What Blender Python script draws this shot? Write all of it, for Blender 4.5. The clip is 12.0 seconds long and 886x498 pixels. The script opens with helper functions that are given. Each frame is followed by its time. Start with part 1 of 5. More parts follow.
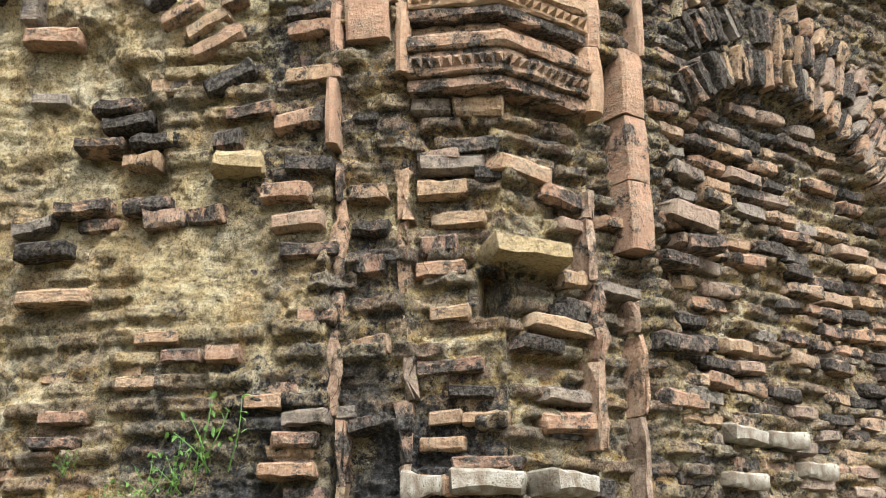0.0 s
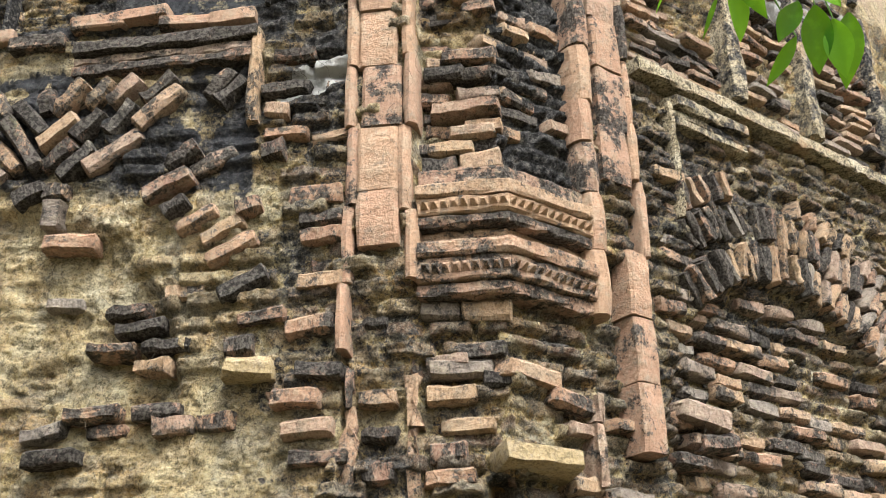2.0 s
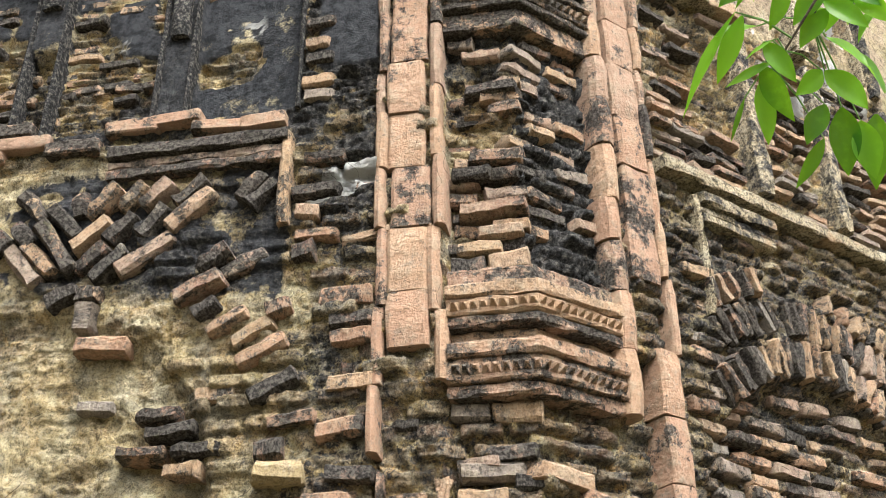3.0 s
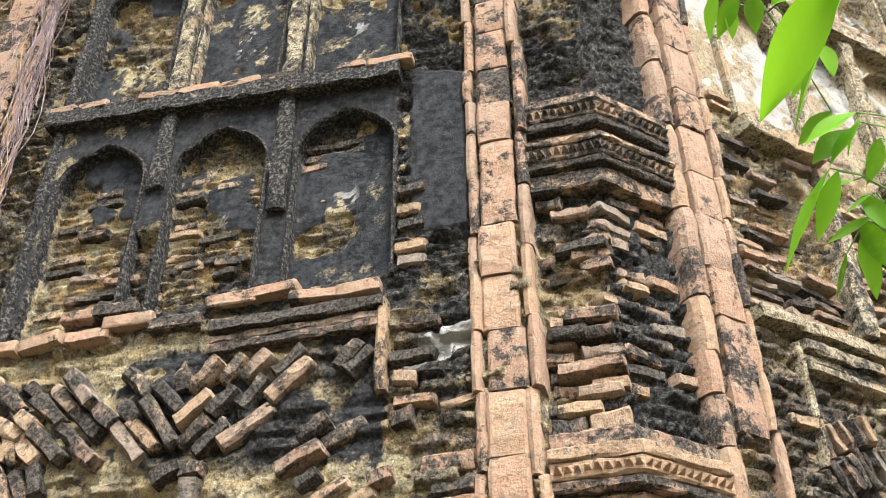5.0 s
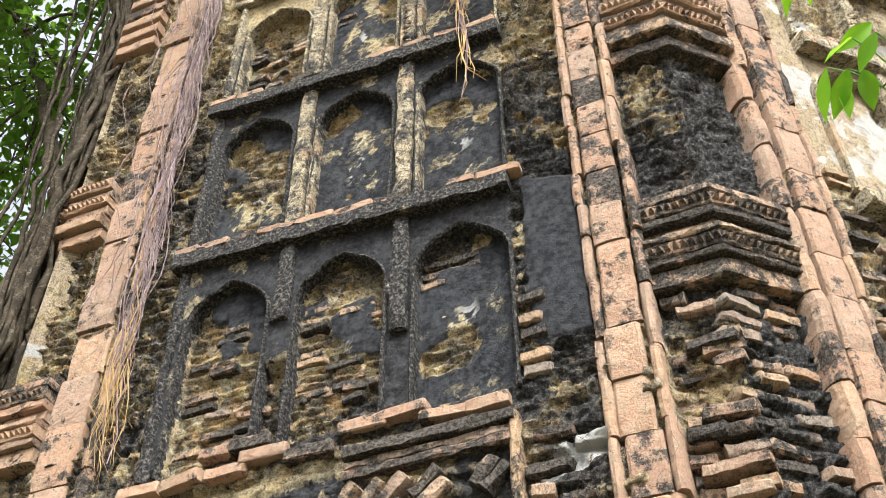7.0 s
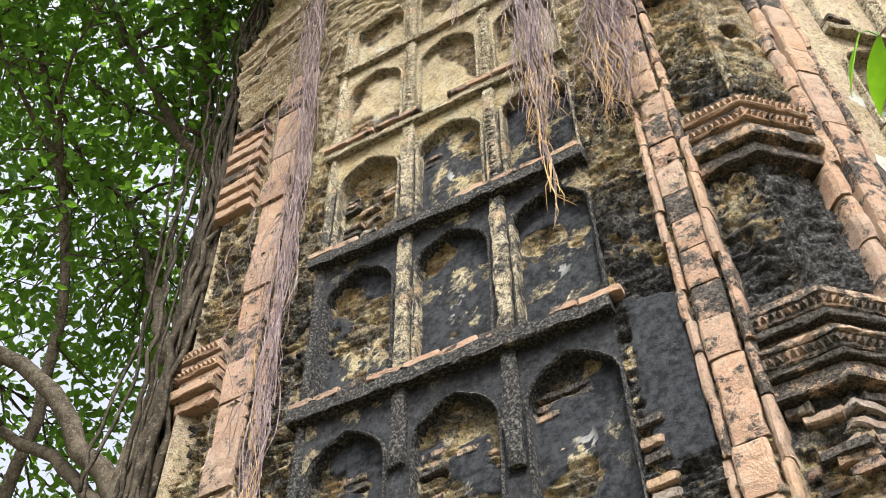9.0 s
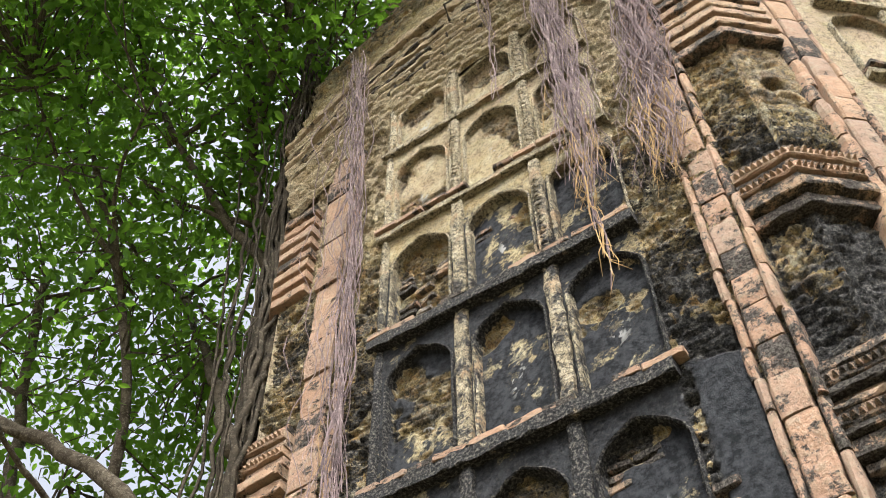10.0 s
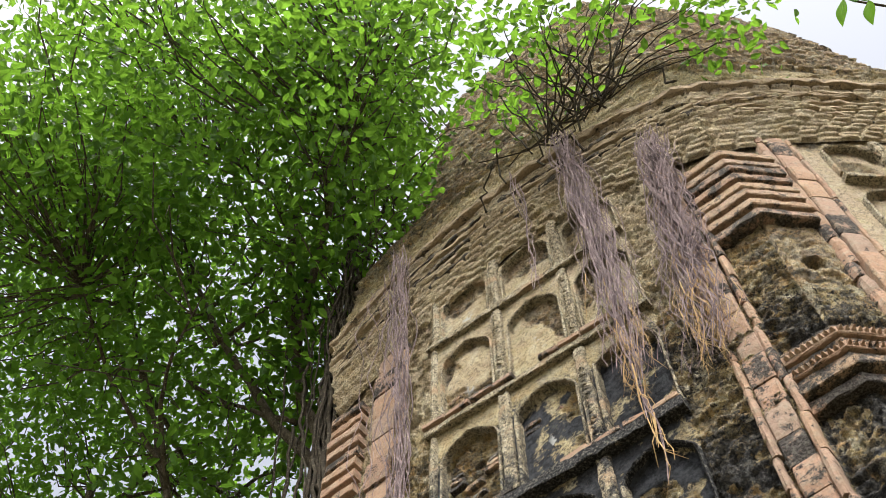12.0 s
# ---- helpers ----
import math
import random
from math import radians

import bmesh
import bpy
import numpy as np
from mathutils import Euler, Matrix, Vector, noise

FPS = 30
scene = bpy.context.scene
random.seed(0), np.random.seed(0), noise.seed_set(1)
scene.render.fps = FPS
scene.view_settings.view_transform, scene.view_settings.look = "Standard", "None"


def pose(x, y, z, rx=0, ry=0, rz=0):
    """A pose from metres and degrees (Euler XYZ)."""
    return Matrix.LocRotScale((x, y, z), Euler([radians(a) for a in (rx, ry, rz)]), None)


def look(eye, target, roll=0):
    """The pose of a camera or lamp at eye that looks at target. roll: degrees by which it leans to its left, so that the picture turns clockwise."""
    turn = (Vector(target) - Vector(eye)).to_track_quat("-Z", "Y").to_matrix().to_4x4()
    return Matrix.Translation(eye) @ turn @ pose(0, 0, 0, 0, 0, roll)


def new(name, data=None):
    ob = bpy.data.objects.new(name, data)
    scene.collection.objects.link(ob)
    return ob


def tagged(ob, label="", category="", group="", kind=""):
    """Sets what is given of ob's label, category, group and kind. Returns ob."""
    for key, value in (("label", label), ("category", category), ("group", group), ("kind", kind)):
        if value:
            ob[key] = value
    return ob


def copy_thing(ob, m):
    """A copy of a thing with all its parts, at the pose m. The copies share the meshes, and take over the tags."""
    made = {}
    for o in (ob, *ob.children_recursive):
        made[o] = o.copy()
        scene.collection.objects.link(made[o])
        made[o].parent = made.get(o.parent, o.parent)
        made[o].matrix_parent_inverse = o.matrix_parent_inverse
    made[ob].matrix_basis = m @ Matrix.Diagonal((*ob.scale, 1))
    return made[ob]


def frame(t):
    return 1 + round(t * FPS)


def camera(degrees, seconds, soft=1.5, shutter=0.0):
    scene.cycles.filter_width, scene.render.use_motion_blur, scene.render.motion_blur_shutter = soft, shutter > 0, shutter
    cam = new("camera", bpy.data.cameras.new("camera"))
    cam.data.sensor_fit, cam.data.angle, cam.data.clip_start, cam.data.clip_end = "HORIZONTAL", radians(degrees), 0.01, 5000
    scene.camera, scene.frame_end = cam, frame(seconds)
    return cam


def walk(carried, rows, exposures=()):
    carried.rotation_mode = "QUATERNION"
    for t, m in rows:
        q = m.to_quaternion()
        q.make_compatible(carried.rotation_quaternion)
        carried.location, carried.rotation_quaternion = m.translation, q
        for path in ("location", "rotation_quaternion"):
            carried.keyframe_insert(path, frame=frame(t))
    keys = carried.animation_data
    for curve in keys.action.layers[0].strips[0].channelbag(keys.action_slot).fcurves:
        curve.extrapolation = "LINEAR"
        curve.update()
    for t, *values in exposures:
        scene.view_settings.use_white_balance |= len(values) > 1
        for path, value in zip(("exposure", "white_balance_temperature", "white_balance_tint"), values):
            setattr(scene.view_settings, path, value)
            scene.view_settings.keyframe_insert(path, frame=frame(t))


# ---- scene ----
cam = camera(44.9, 12.0, soft=0.6)
PATH = [
    (0, (0.208, -3.04, 1.504), (-0.049, -1.151, 2.11), -1.0),
    (0.5, (0.213, -3.039, 1.526), (-0.037, -1.173, 2.202), -1.3),
    (1, (0.216, -3.054, 1.555), (-0.039, -1.214, 2.297), -1.1),
    (1.5, (0.224, -3.072, 1.584), (-0.031, -1.264, 2.4), -1.1),
    (2, (0.226, -3.096, 1.616), (-0.031, -1.324, 2.507), -1.1),
    (2.5, (0.221, -3.114, 1.643), (-0.049, -1.38, 2.604), -1.0),
    (3, (0.212, -3.119, 1.651), (-0.074, -1.432, 2.687), -0.9),
    (3.5, (0.199, -3.14, 1.673), (-0.108, -1.495, 2.769), -0.7),
    (5.5, (0.172, -3.177, 1.716), (-0.265, -1.717, 3.011), -0.3),
    (6, (0.163, -3.173, 1.722), (-0.311, -1.757, 3.052), -0.3),
    (6.5, (0.162, -3.177, 1.733), (-0.357, -1.808, 3.095), -0.3),
    (7, (0.155, -3.189, 1.742), (-0.403, -1.874, 3.141), -0.2),
    (9, (0.14, -3.238, 1.772), (-0.497, -2.156, 3.328), -0.6),
    (9.5, (0.126, -3.245, 1.779), (-0.526, -2.232, 3.376), -0.9),
    (10, (0.124, -3.243, 1.786), (-0.532, -2.305, 3.427), -1.0),
    (10.5, (0.13, -3.259, 1.796), (-0.51, -2.398, 3.484), -1.0),
    (11, (0.131, -3.283, 1.801), (-0.482, -2.493, 3.534), -0.6),
    (11.5, (0.147, -3.308, 1.806), (-0.434, -2.584, 3.577), -0.1),
    (12, (0.145, -3.31, 1.819), (-0.392, -2.65, 3.629), 0.0),
]
walk(cam, [(t, look(eye, target, roll)) for t, eye, target, roll in PATH], [(0, 1.10), (2.5, 1.20), (6.5, 1.38), (9.0, 1.32), (10.0, 1.18), (11.5, 1.10), (12, 0.92)])

# ---- light ----
world = bpy.data.worlds.new("world")
scene.world = world
world.use_nodes = True
wn = world.node_tree
sky = wn.nodes.new("ShaderNodeTexSky")
sky.sky_type = "NISHITA"
sky.sun_disc = False
sky.sun_elevation = radians(55)
sky.sun_rotation = radians(150)
sky.air_density, sky.dust_density, sky.ozone_density = 1.0, 9.0, 1.0
haze = wn.nodes.new("ShaderNodeHueSaturation")
haze.inputs["Saturation"].default_value = 0.40
haze.inputs["Value"].default_value = 1.25
wn.links.new(sky.outputs[0], haze.inputs["Color"])
wn.links.new(haze.outputs[0], wn.nodes["Background"].inputs[0])
wn.nodes["Background"].inputs[1].default_value = 0.15
sun = new("sun", bpy.data.lights.new("sun", "SUN"))
sun.data.energy, sun.data.angle, sun.data.color = 2.5, radians(16), (1.0, 0.97, 0.90)
sun.matrix_world = look((3.5, -7.5, 17), (-1.5, 0, 4))


# ---- materials ----
def nodes_of(name):
    m = bpy.data.materials.new(name)
    m.use_nodes = True
    return m, m.node_tree, m.node_tree.nodes["Principled BSDF"]


class Tree:
    """Short hand for building node graphs."""

    def __init__(self, name, rough=0.95):
        self.mat, self.nt, self.bsdf = nodes_of(name)
        self.bsdf.inputs["Roughness"].default_value = rough
        self.bsdf.inputs["Specular IOR Level"].default_value = 0.10
        self.coord = self.nt.nodes.new("ShaderNodeTexCoord").outputs["Object"]

    def put(self, socket, value):
        if isinstance(value, bpy.types.NodeSocket):
            self.nt.links.new(value, socket)
        elif isinstance(value, tuple) and len(value) == 3 and socket.type == "RGBA":
            socket.default_value = (*value, 1)
        else:
            socket.default_value = value

    def noise(self, scale, detail=4, rough=0.6, vec=None, stretch=None):
        vec = vec or self.coord
        if stretch:
            m = self.nt.nodes.new("ShaderNodeMapping")
            m.inputs["Scale"].default_value = stretch
            self.put(m.inputs["Vector"], vec)
            vec = m.outputs[0]
        n = self.nt.nodes.new("ShaderNodeTexNoise")
        self.put(n.inputs["Vector"], vec)
        n.inputs["Scale"].default_value, n.inputs["Detail"].default_value, n.inputs["Roughness"].default_value = scale, detail, rough
        return n.outputs["Fac"]

    def step(self, value, a, b):
        n = self.nt.nodes.new("ShaderNodeMapRange")
        n.interpolation_type = "SMOOTHSTEP"
        self.put(n.inputs["Value"], value)
        n.inputs["From Min"].default_value, n.inputs["From Max"].default_value = a, b
        return n.outputs["Result"]

    def calc(self, op, a, b=0.0):
        n = self.nt.nodes.new("ShaderNodeMath")
        n.operation = op
        n.use_clamp = op in ("MULTIPLY", "MAXIMUM", "MINIMUM")
        self.put(n.inputs[0], a), self.put(n.inputs[1], b)
        return n.outputs[0]

    def mix(self, fac, a, b):
        n = self.nt.nodes.new("ShaderNodeMix")
        n.data_type = "RGBA"
        self.put(n.inputs["Factor"], fac), self.put(n.inputs["A"], a), self.put(n.inputs["B"], b)
        return n.outputs["Result"]

    def attr(self, name):
        n = self.nt.nodes.new("ShaderNodeAttribute")
        n.attribute_name = name
        return n.outputs["Fac"]

    def ramp(self, value, *stops):
        n = self.nt.nodes.new("ShaderNodeValToRGB")
        self.put(n.inputs[0], value)
        e = n.color_ramp.elements
        while len(e) < len(stops):
            e.new(0.5)
        for el, (p, c) in zip(e, stops):
            el.position, el.color = p, (*c, 1)
        return n.outputs[0]

    def randomness(self):
        n = self.nt.nodes.new("ShaderNodeObjectInfo")
        return n.outputs["Random"], n.outputs["Location"]

    def island(self):
        return self.nt.nodes.new("ShaderNodeNewGeometry").outputs["Random Per Island"]

    def done(self, colour, height=None, strength=0.5, distance=0.01, value=0.79):
        tone = self.nt.nodes.new("ShaderNodeHueSaturation")
        tone.inputs["Hue"].default_value, tone.inputs["Saturation"].default_value, tone.inputs["Value"].default_value = 0.516, 0.90, value
        self.put(tone.inputs["Color"], colour)
        colour = tone.outputs[0]
        self.put(self.bsdf.inputs["Base Color"], colour)
        if height is not None:
            b = self.nt.nodes.new("ShaderNodeBump")
            b.inputs["Strength"].default_value, b.inputs["Distance"].default_value = strength, distance
            self.put(b.inputs["Height"], height)
            self.nt.links.new(b.outputs[0], self.bsdf.inputs["Normal"])
        return self.mat


def speckled(g, col, vec=None, amount=1.0, sizes=3):
    """Grain of dark pits and pale crumbs at two sizes, as lichen and pores give. The dark flecks also paint in the
    shade of pores and gaps.
    """
    for scale, dark, pale in ((34, 0.85, 0.50), (95, 0.80, 0.60), (240, 0.70, 0.45))[:sizes]:
        n = g.noise(scale, 9, 0.8, vec)
        col = g.mix(g.calc("MULTIPLY", g.step(n, 0.478, 0.442), dark * amount), col, (0.022, 0.022, 0.020))
        col = g.mix(g.calc("MULTIPLY", g.step(n, 0.555, 0.60), pale * amount), col, (0.66, 0.61, 0.48))
    return col


def wall_material():
    """Weathered brick and mortar; brick, rnd, plaster and soot are stored on the mesh."""
    g = Tree("weathered_wall")
    mid, fine = g.noise(9, 7, 0.72), g.noise(60, 7, 0.75)
    grit = g.noise(170, 4, 0.75)
    v = g.calc("ADD", g.noise(6.0, 9, 0.70), g.calc("MULTIPLY", g.calc("SUBTRACT", fine, 0.5), 0.30))
    mortar = g.ramp(v, (0.40, (0.030, 0.030, 0.028)), (0.455, (0.13, 0.11, 0.075)), (0.485, (0.36, 0.24, 0.10)), (0.54, (0.56, 0.39, 0.17)), (0.60, (0.76, 0.68, 0.50)))
    mortar = g.mix(g.calc("MULTIPLY", g.step(g.noise(7, 6, 0.75), 0.52, 0.58), 0.8), mortar, (0.54, 0.27, 0.08))
    brick = g.ramp(g.attr("rnd"), (0.0, (0.20, 0.11, 0.085)), (0.35, (0.34, 0.20, 0.14)), (0.65, (0.45, 0.30, 0.19)), (1.0, (0.40, 0.32, 0.21)))
    brick = g.mix(g.step(mid, 0.48, 0.68), brick, (0.30, 0.26, 0.20))
    col = g.mix(g.calc("MULTIPLY", g.attr("brick"), g.step(mid, 0.32, 0.52)), mortar, brick)
    plaster = g.ramp(g.noise(5, 8, 0.75), (0.34, (0.38, 0.25, 0.12)), (0.46, (0.58, 0.43, 0.23)), (0.54, (0.68, 0.55, 0.33)), (0.66, (0.76, 0.68, 0.50)))
    col = g.mix(g.attr("plaster"), col, plaster)
    pink = g.calc("MULTIPLY", g.attr("pink"), g.step(mid, 0.3, 0.6))
    col = g.mix(pink, col, (0.60, 0.44, 0.34))
    col = g.mix(g.calc("MULTIPLY", g.step(g.noise(3.0, 7, 0.75), 0.54, 0.64), 0.3), col, (0.24, 0.21, 0.07))
    # grey film and black crust
    film = g.calc("SUBTRACT", 0.62, g.calc("MULTIPLY", g.attr("plaster"), 0.5))
    col = g.mix(g.calc("MULTIPLY", g.step(g.noise(8, 8, 0.8), 0.495, 0.56), film), col, (0.19, 0.182, 0.16))
    col = speckled(g, col, None, 0.6)
    crust = g.calc("ADD", g.attr("soot"), g.calc("MULTIPLY", g.calc("SUBTRACT", g.noise(14, 9, 0.85), 0.5), 2.2))
    # finer flecks of crust, which also paint in the dark of shaded gaps
    crust = g.calc("ADD", crust, g.calc("MULTIPLY", g.calc("SUBTRACT", g.noise(38, 7, 0.8), 0.5), 1.5))
    crust = g.calc("ADD", crust, g.calc("MULTIPLY", g.calc("SUBTRACT", fine, 0.5), 1.0))
    black = g.ramp(g.noise(45, 8, 0.8), (0.38, (0.010, 0.011, 0.012)), (0.47, (0.032, 0.034, 0.037)), (0.54, (0.080, 0.083, 0.085)), (0.62, (0.20, 0.19, 0.175)))
    slate = g.ramp(g.noise(22, 6, 0.7), (0.40, (0.017, 0.021, 0.027)), (0.60, (0.060, 0.070, 0.082)))
    black = g.mix(g.attr("plaster"), black, slate)
    soft = g.calc("MULTIPLY", g.step(crust, 0.22, 0.62), 0.99)
    hard = g.calc("MULTIPLY", g.step(crust, 0.44, 0.62), 0.99)
    pick = g.calc("ADD", g.calc("MULTIPLY", soft, g.attr("plaster")), g.calc("MULTIPLY", hard, g.calc("SUBTRACT", 1.0, g.attr("plaster"))))
    col = g.mix(pick, col, black)
    white = g.calc("MULTIPLY", g.step(g.attr("white"), 0.45, 0.6), g.step(mid, 0.36, 0.5))
    col = g.mix(white, col, (0.56, 0.58, 0.57))
    h = g.calc("ADD", g.calc("ADD", fine, g.calc("MULTIPLY", grit, 0.4)), mid)
    return g.done(col, h, 1.0, 0.028)


def brick_material(name, soot=0.5, per_island=False, tint=0.0, belt=0.0, grain=0.75, cast=(0.58, 0.335, 0.225)):
    """Hand-made brick: tan to dull red, with black crust in patches; belt: more crust at the sooty height."""
    g = Tree(name)
    if per_island:
        rnd, vec, place = g.island(), g.coord, g.coord
    else:
        rnd, place = g.randomness()
        add = g.nt.nodes.new("ShaderNodeVectorMath")
        g.put(add.inputs[0], g.coord), g.put(add.inputs[1], place)
        vec = add.outputs[0]
    fine, mid = g.noise(70, 7, 0.78, vec), g.noise(16, 6, 0.7, vec)
    col = g.ramp(rnd, (0.0, (0.17, 0.12, 0.11)), (0.22, (0.36, 0.19, 0.15)), (0.42, (0.48, 0.25, 0.17)), (0.62, (0.53, 0.33, 0.21)), (0.82, (0.44, 0.27, 0.21)), (1.0, (0.27, 0.25, 0.23)))
    col = g.mix(tint, col, cast)
    col = g.mix(g.calc("MULTIPLY", g.step(mid, 0.45, 0.68), 0.6), col, (0.46, 0.37, 0.28))
    col = g.mix(g.calc("MULTIPLY", g.step(g.noise(30, 6, 0.75, vec), 0.54, 0.66), 0.5), col, (0.27, 0.25, 0.22))
    col = speckled(g, col, vec, 0.55 * grain, 2)
    crust = g.calc("ADD", g.noise(9, 9, 0.8, vec), g.calc("MULTIPLY", g.calc("SUBTRACT", fine, 0.5), 0.5))
    crust = g.calc("ADD", crust, g.calc("MULTIPLY", g.calc("SUBTRACT", rnd, 0.5), -0.34))
    if belt:
        sep = g.nt.nodes.new("ShaderNodeSeparateXYZ")
        g.put(sep.inputs[0], vec)
        zone = g.calc("MULTIPLY", g.step(sep.outputs["Z"], 3.9, 4.6), g.step(sep.outputs["Z"], 8.2, 6.4))
        crust = g.calc("ADD", crust, g.calc("MULTIPLY", zone, belt))
    black = g.mix(g.step(fine, 0.44, 0.58), (0.024, 0.023, 0.023), (0.13, 0.12, 0.11))
    col = g.mix(g.calc("MULTIPLY", g.step(crust, 0.69 - 0.3 * soot, 0.75 - 0.3 * soot), 0.97), col, black)
    col = g.mix(g.calc("MULTIPLY", g.step(g.noise(11, 7, 0.8, vec), 0.60, 0.70), 0.4), col, (0.19, 0.19, 0.10))
    return g.done(col, g.calc("ADD", g.calc("MULTIPLY", fine, 0.55), g.calc("MULTIPLY", mid, 1.6)), 1.0, 0.016, 0.63)


def plain_material(name, a, b, scale=20, rough=0.9, c=None, bump=0.4):
    g = Tree(name, rough)
    n = g.noise(scale, 6, 0.7)
    col = g.mix(g.step(n, 0.35, 0.65), a, b)
    if c:
        col = g.mix(g.step(g.noise(scale * 4, 5, 0.75), 0.52, 0.66), col, c)
    return g.done(col, g.noise(scale * 5, 5, 0.7), bump, 0.008)


def leaf_material(name, dark, light, gloss=0.4, through_light=0.45, singly=False):
    g = Tree(name, gloss)
    rnd = g.randomness()[0] if singly else g.island()
    col = g.mix(rnd, dark, light)
    col = g.mix(g.calc("MULTIPLY", g.step(g.noise(30, 3), 0.45, 0.7), 0.3), col, light)
    g.put(g.bsdf.inputs["Base Color"], col)
    tr = g.nt.nodes.new("ShaderNodeBsdfTranslucent")
    g.put(tr.inputs["Color"], g.mix(0.55, col, (min(1, light[0] * 2.6), min(1, light[1] * 2.2), light[2] * 0.8)))
    mixer = g.nt.nodes.new("ShaderNodeMixShader")
    mixer.inputs[0].default_value = through_light
    out = g.nt.nodes["Material Output"]
    g.nt.links.new(g.bsdf.outputs[0], mixer.inputs[1])
    g.nt.links.new(tr.outputs[0], mixer.inputs[2])
    g.nt.links.new(mixer.outputs[0], out.inputs[0])
    return g.mat


WALL = wall_material()
BRICK = brick_material("old_brick", 0.46)
BRICK_RUBBLE = brick_material("rubble_brick", 0.66, True)
BRICK_DARK = brick_material("sooty_brick", 0.60)
BRICK_BLACK = brick_material("black_brick", 0.92)
STRIP = brick_material("terracotta_strip", 0.27, tint=0.6, belt=0.05, grain=0.35, cast=(0.55, 0.305, 0.22))
PALE = brick_material("dentil_brick", 0.26, tint=0.5, grain=0.4)
MOULD = brick_material("moulded_brick", 0.44, tint=0.35, belt=0.10, cast=(0.48, 0.29, 0.21))
CORNICE = brick_material("cornice_brick", 0.30, tint=0.7, grain=0.6, cast=(0.52, 0.40, 0.26))
WHITEWASH = plain_material("whitewashed_brick", (0.17, 0.13, 0.10), (0.38, 0.38, 0.34), 18, c=(0.13, 0.095, 0.065), bump=0.9)
SLAB = brick_material("mossy_stone", 0.22, tint=0.85, cast=(0.50, 0.37, 0.20))
SOIL = plain_material("soil", (0.10, 0.075, 0.045), (0.17, 0.13, 0.08), 3, c=(0.07, 0.10, 0.03))
BARK = plain_material("fig_bark", (0.055, 0.042, 0.030), (0.13, 0.105, 0.08), 12, c=(0.20, 0.175, 0.14), bump=0.8)
VINE = plain_material("vine_bark", (0.024, 0.019, 0.014), (0.062, 0.048, 0.035), 9, c=(0.12, 0.10, 0.075), bump=0.8)
ROOT = plain_material("hanging_root", (0.14, 0.105, 0.115), (0.29, 0.22, 0.235), 6, c=(0.42, 0.34, 0.35))
ROOT_TIP = plain_material("young_root_tip", (0.40, 0.22, 0.10), (0.52, 0.32, 0.15), 9)
LEAF = leaf_material("fig_leaf", (0.022, 0.066, 0.016), (0.085, 0.190, 0.034), 0.30, 0.62)
LEAF_NEAR = leaf_material("bright_leaf", (0.022, 0.085, 0.012), (0.15, 0.36, 0.026), 0.35, 0.5, True)
LEAF_WEED = leaf_material("weed_leaf", (0.07, 0.17, 0.05), (0.15, 0.28, 0.10), 0.6, 0.3)


# ---- tools ----
def hash2(a, b, seed=0):
    h = np.sin(np.asarray(a, float) * 127.1 + np.asarray(b, float) * 311.7 + seed * 74.7) * 43758.5453
    return h - np.floor(h)


def vnoise(x, y, seed=0):
    xi, yi = np.floor(x), np.floor(y)
    fx, fy = x - xi, y - yi
    fx, fy = fx * fx * (3 - 2 * fx), fy * fy * (3 - 2 * fy)
    a, b = hash2(xi, yi, seed), hash2(xi + 1, yi, seed)
    c, d = hash2(xi, yi + 1, seed), hash2(xi + 1, yi + 1, seed)
    return (a * (1 - fx) + b * fx) * (1 - fy) + (c * (1 - fx) + d * fx) * fy


def fbm(x, y, scale, octaves=4, seed=0, gain=0.5):
    out, amp, tot = 0.0, 1.0, 0.0
    for k in range(octaves):
        out = out + amp * vnoise(x * scale, y * scale, seed + k * 13)
        tot, amp, scale = tot + amp, amp * gain, scale * 2.03
    return out / tot


def sm(x, a, b):
    t = np.clip((x - a) / (b - a), 0, 1)
    return t * t * (3 - 2 * t)


def mesh_of(name, verts, faces, material=None, smooth=False, attrs=None):
    me = bpy.data.meshes.new(name)
    me.from_pydata([tuple(v) for v in verts], [], [tuple(f) for f in faces])
    for key, values in (attrs or {}).items():
        me.attributes.new(key, "FLOAT", "POINT").data.foreach_set("value", np.asarray(values, np.float32))
    if material:
        me.materials.append(material)
    if smooth:
        me.polygons.foreach_set("use_smooth", [True] * len(me.polygons))
    me.update()
    return me


def part(name, mesh, parent=None, label="", matrix=None):
    ob = new(name, mesh)
    if parent:
        ob.parent = parent
    if matrix is not None:
        ob.matrix_basis = matrix
    return tagged(ob, label) if label else ob


# Faces of the octagon: u runs along the face, d into the wall, z up.
SIDE = 3.66
R2 = 0.5 ** 0.5


def face_matrix(corner, degrees):
    return pose(*corner, 0, 0, degrees)


FRONT = face_matrix((0, 0, 0), 0)      # u from -3.66 to 0
FLANK = face_matrix((0, 0, 0), 45)     # u from 0 to 3.66


def placed(frame_m, u, d, z):
    m = np.array(frame_m)
    return np.stack([m[0, 0] * u + m[0, 1] * d + m[0, 3], m[1, 0] * u + m[1, 1] * d + m[1, 3], z + 0 * u], -1)


# Levels shared by both faces.
SHELVES = (4.22, 5.44, 6.68, 7.86, 9.02)
BAY_HALF = 0.225
ROWS_OF_NICHES = ((4.30, 5.05, 5.25), (5.54, 6.30, 6.50), (6.78, 7.46, 7.64), (7.95, 8.62, 8.82), (9.12, 9.55, 9.72))


def bays(front):
    return (-2.335, -1.72, -1.115) if front else (1.10, 1.64, 2.20)


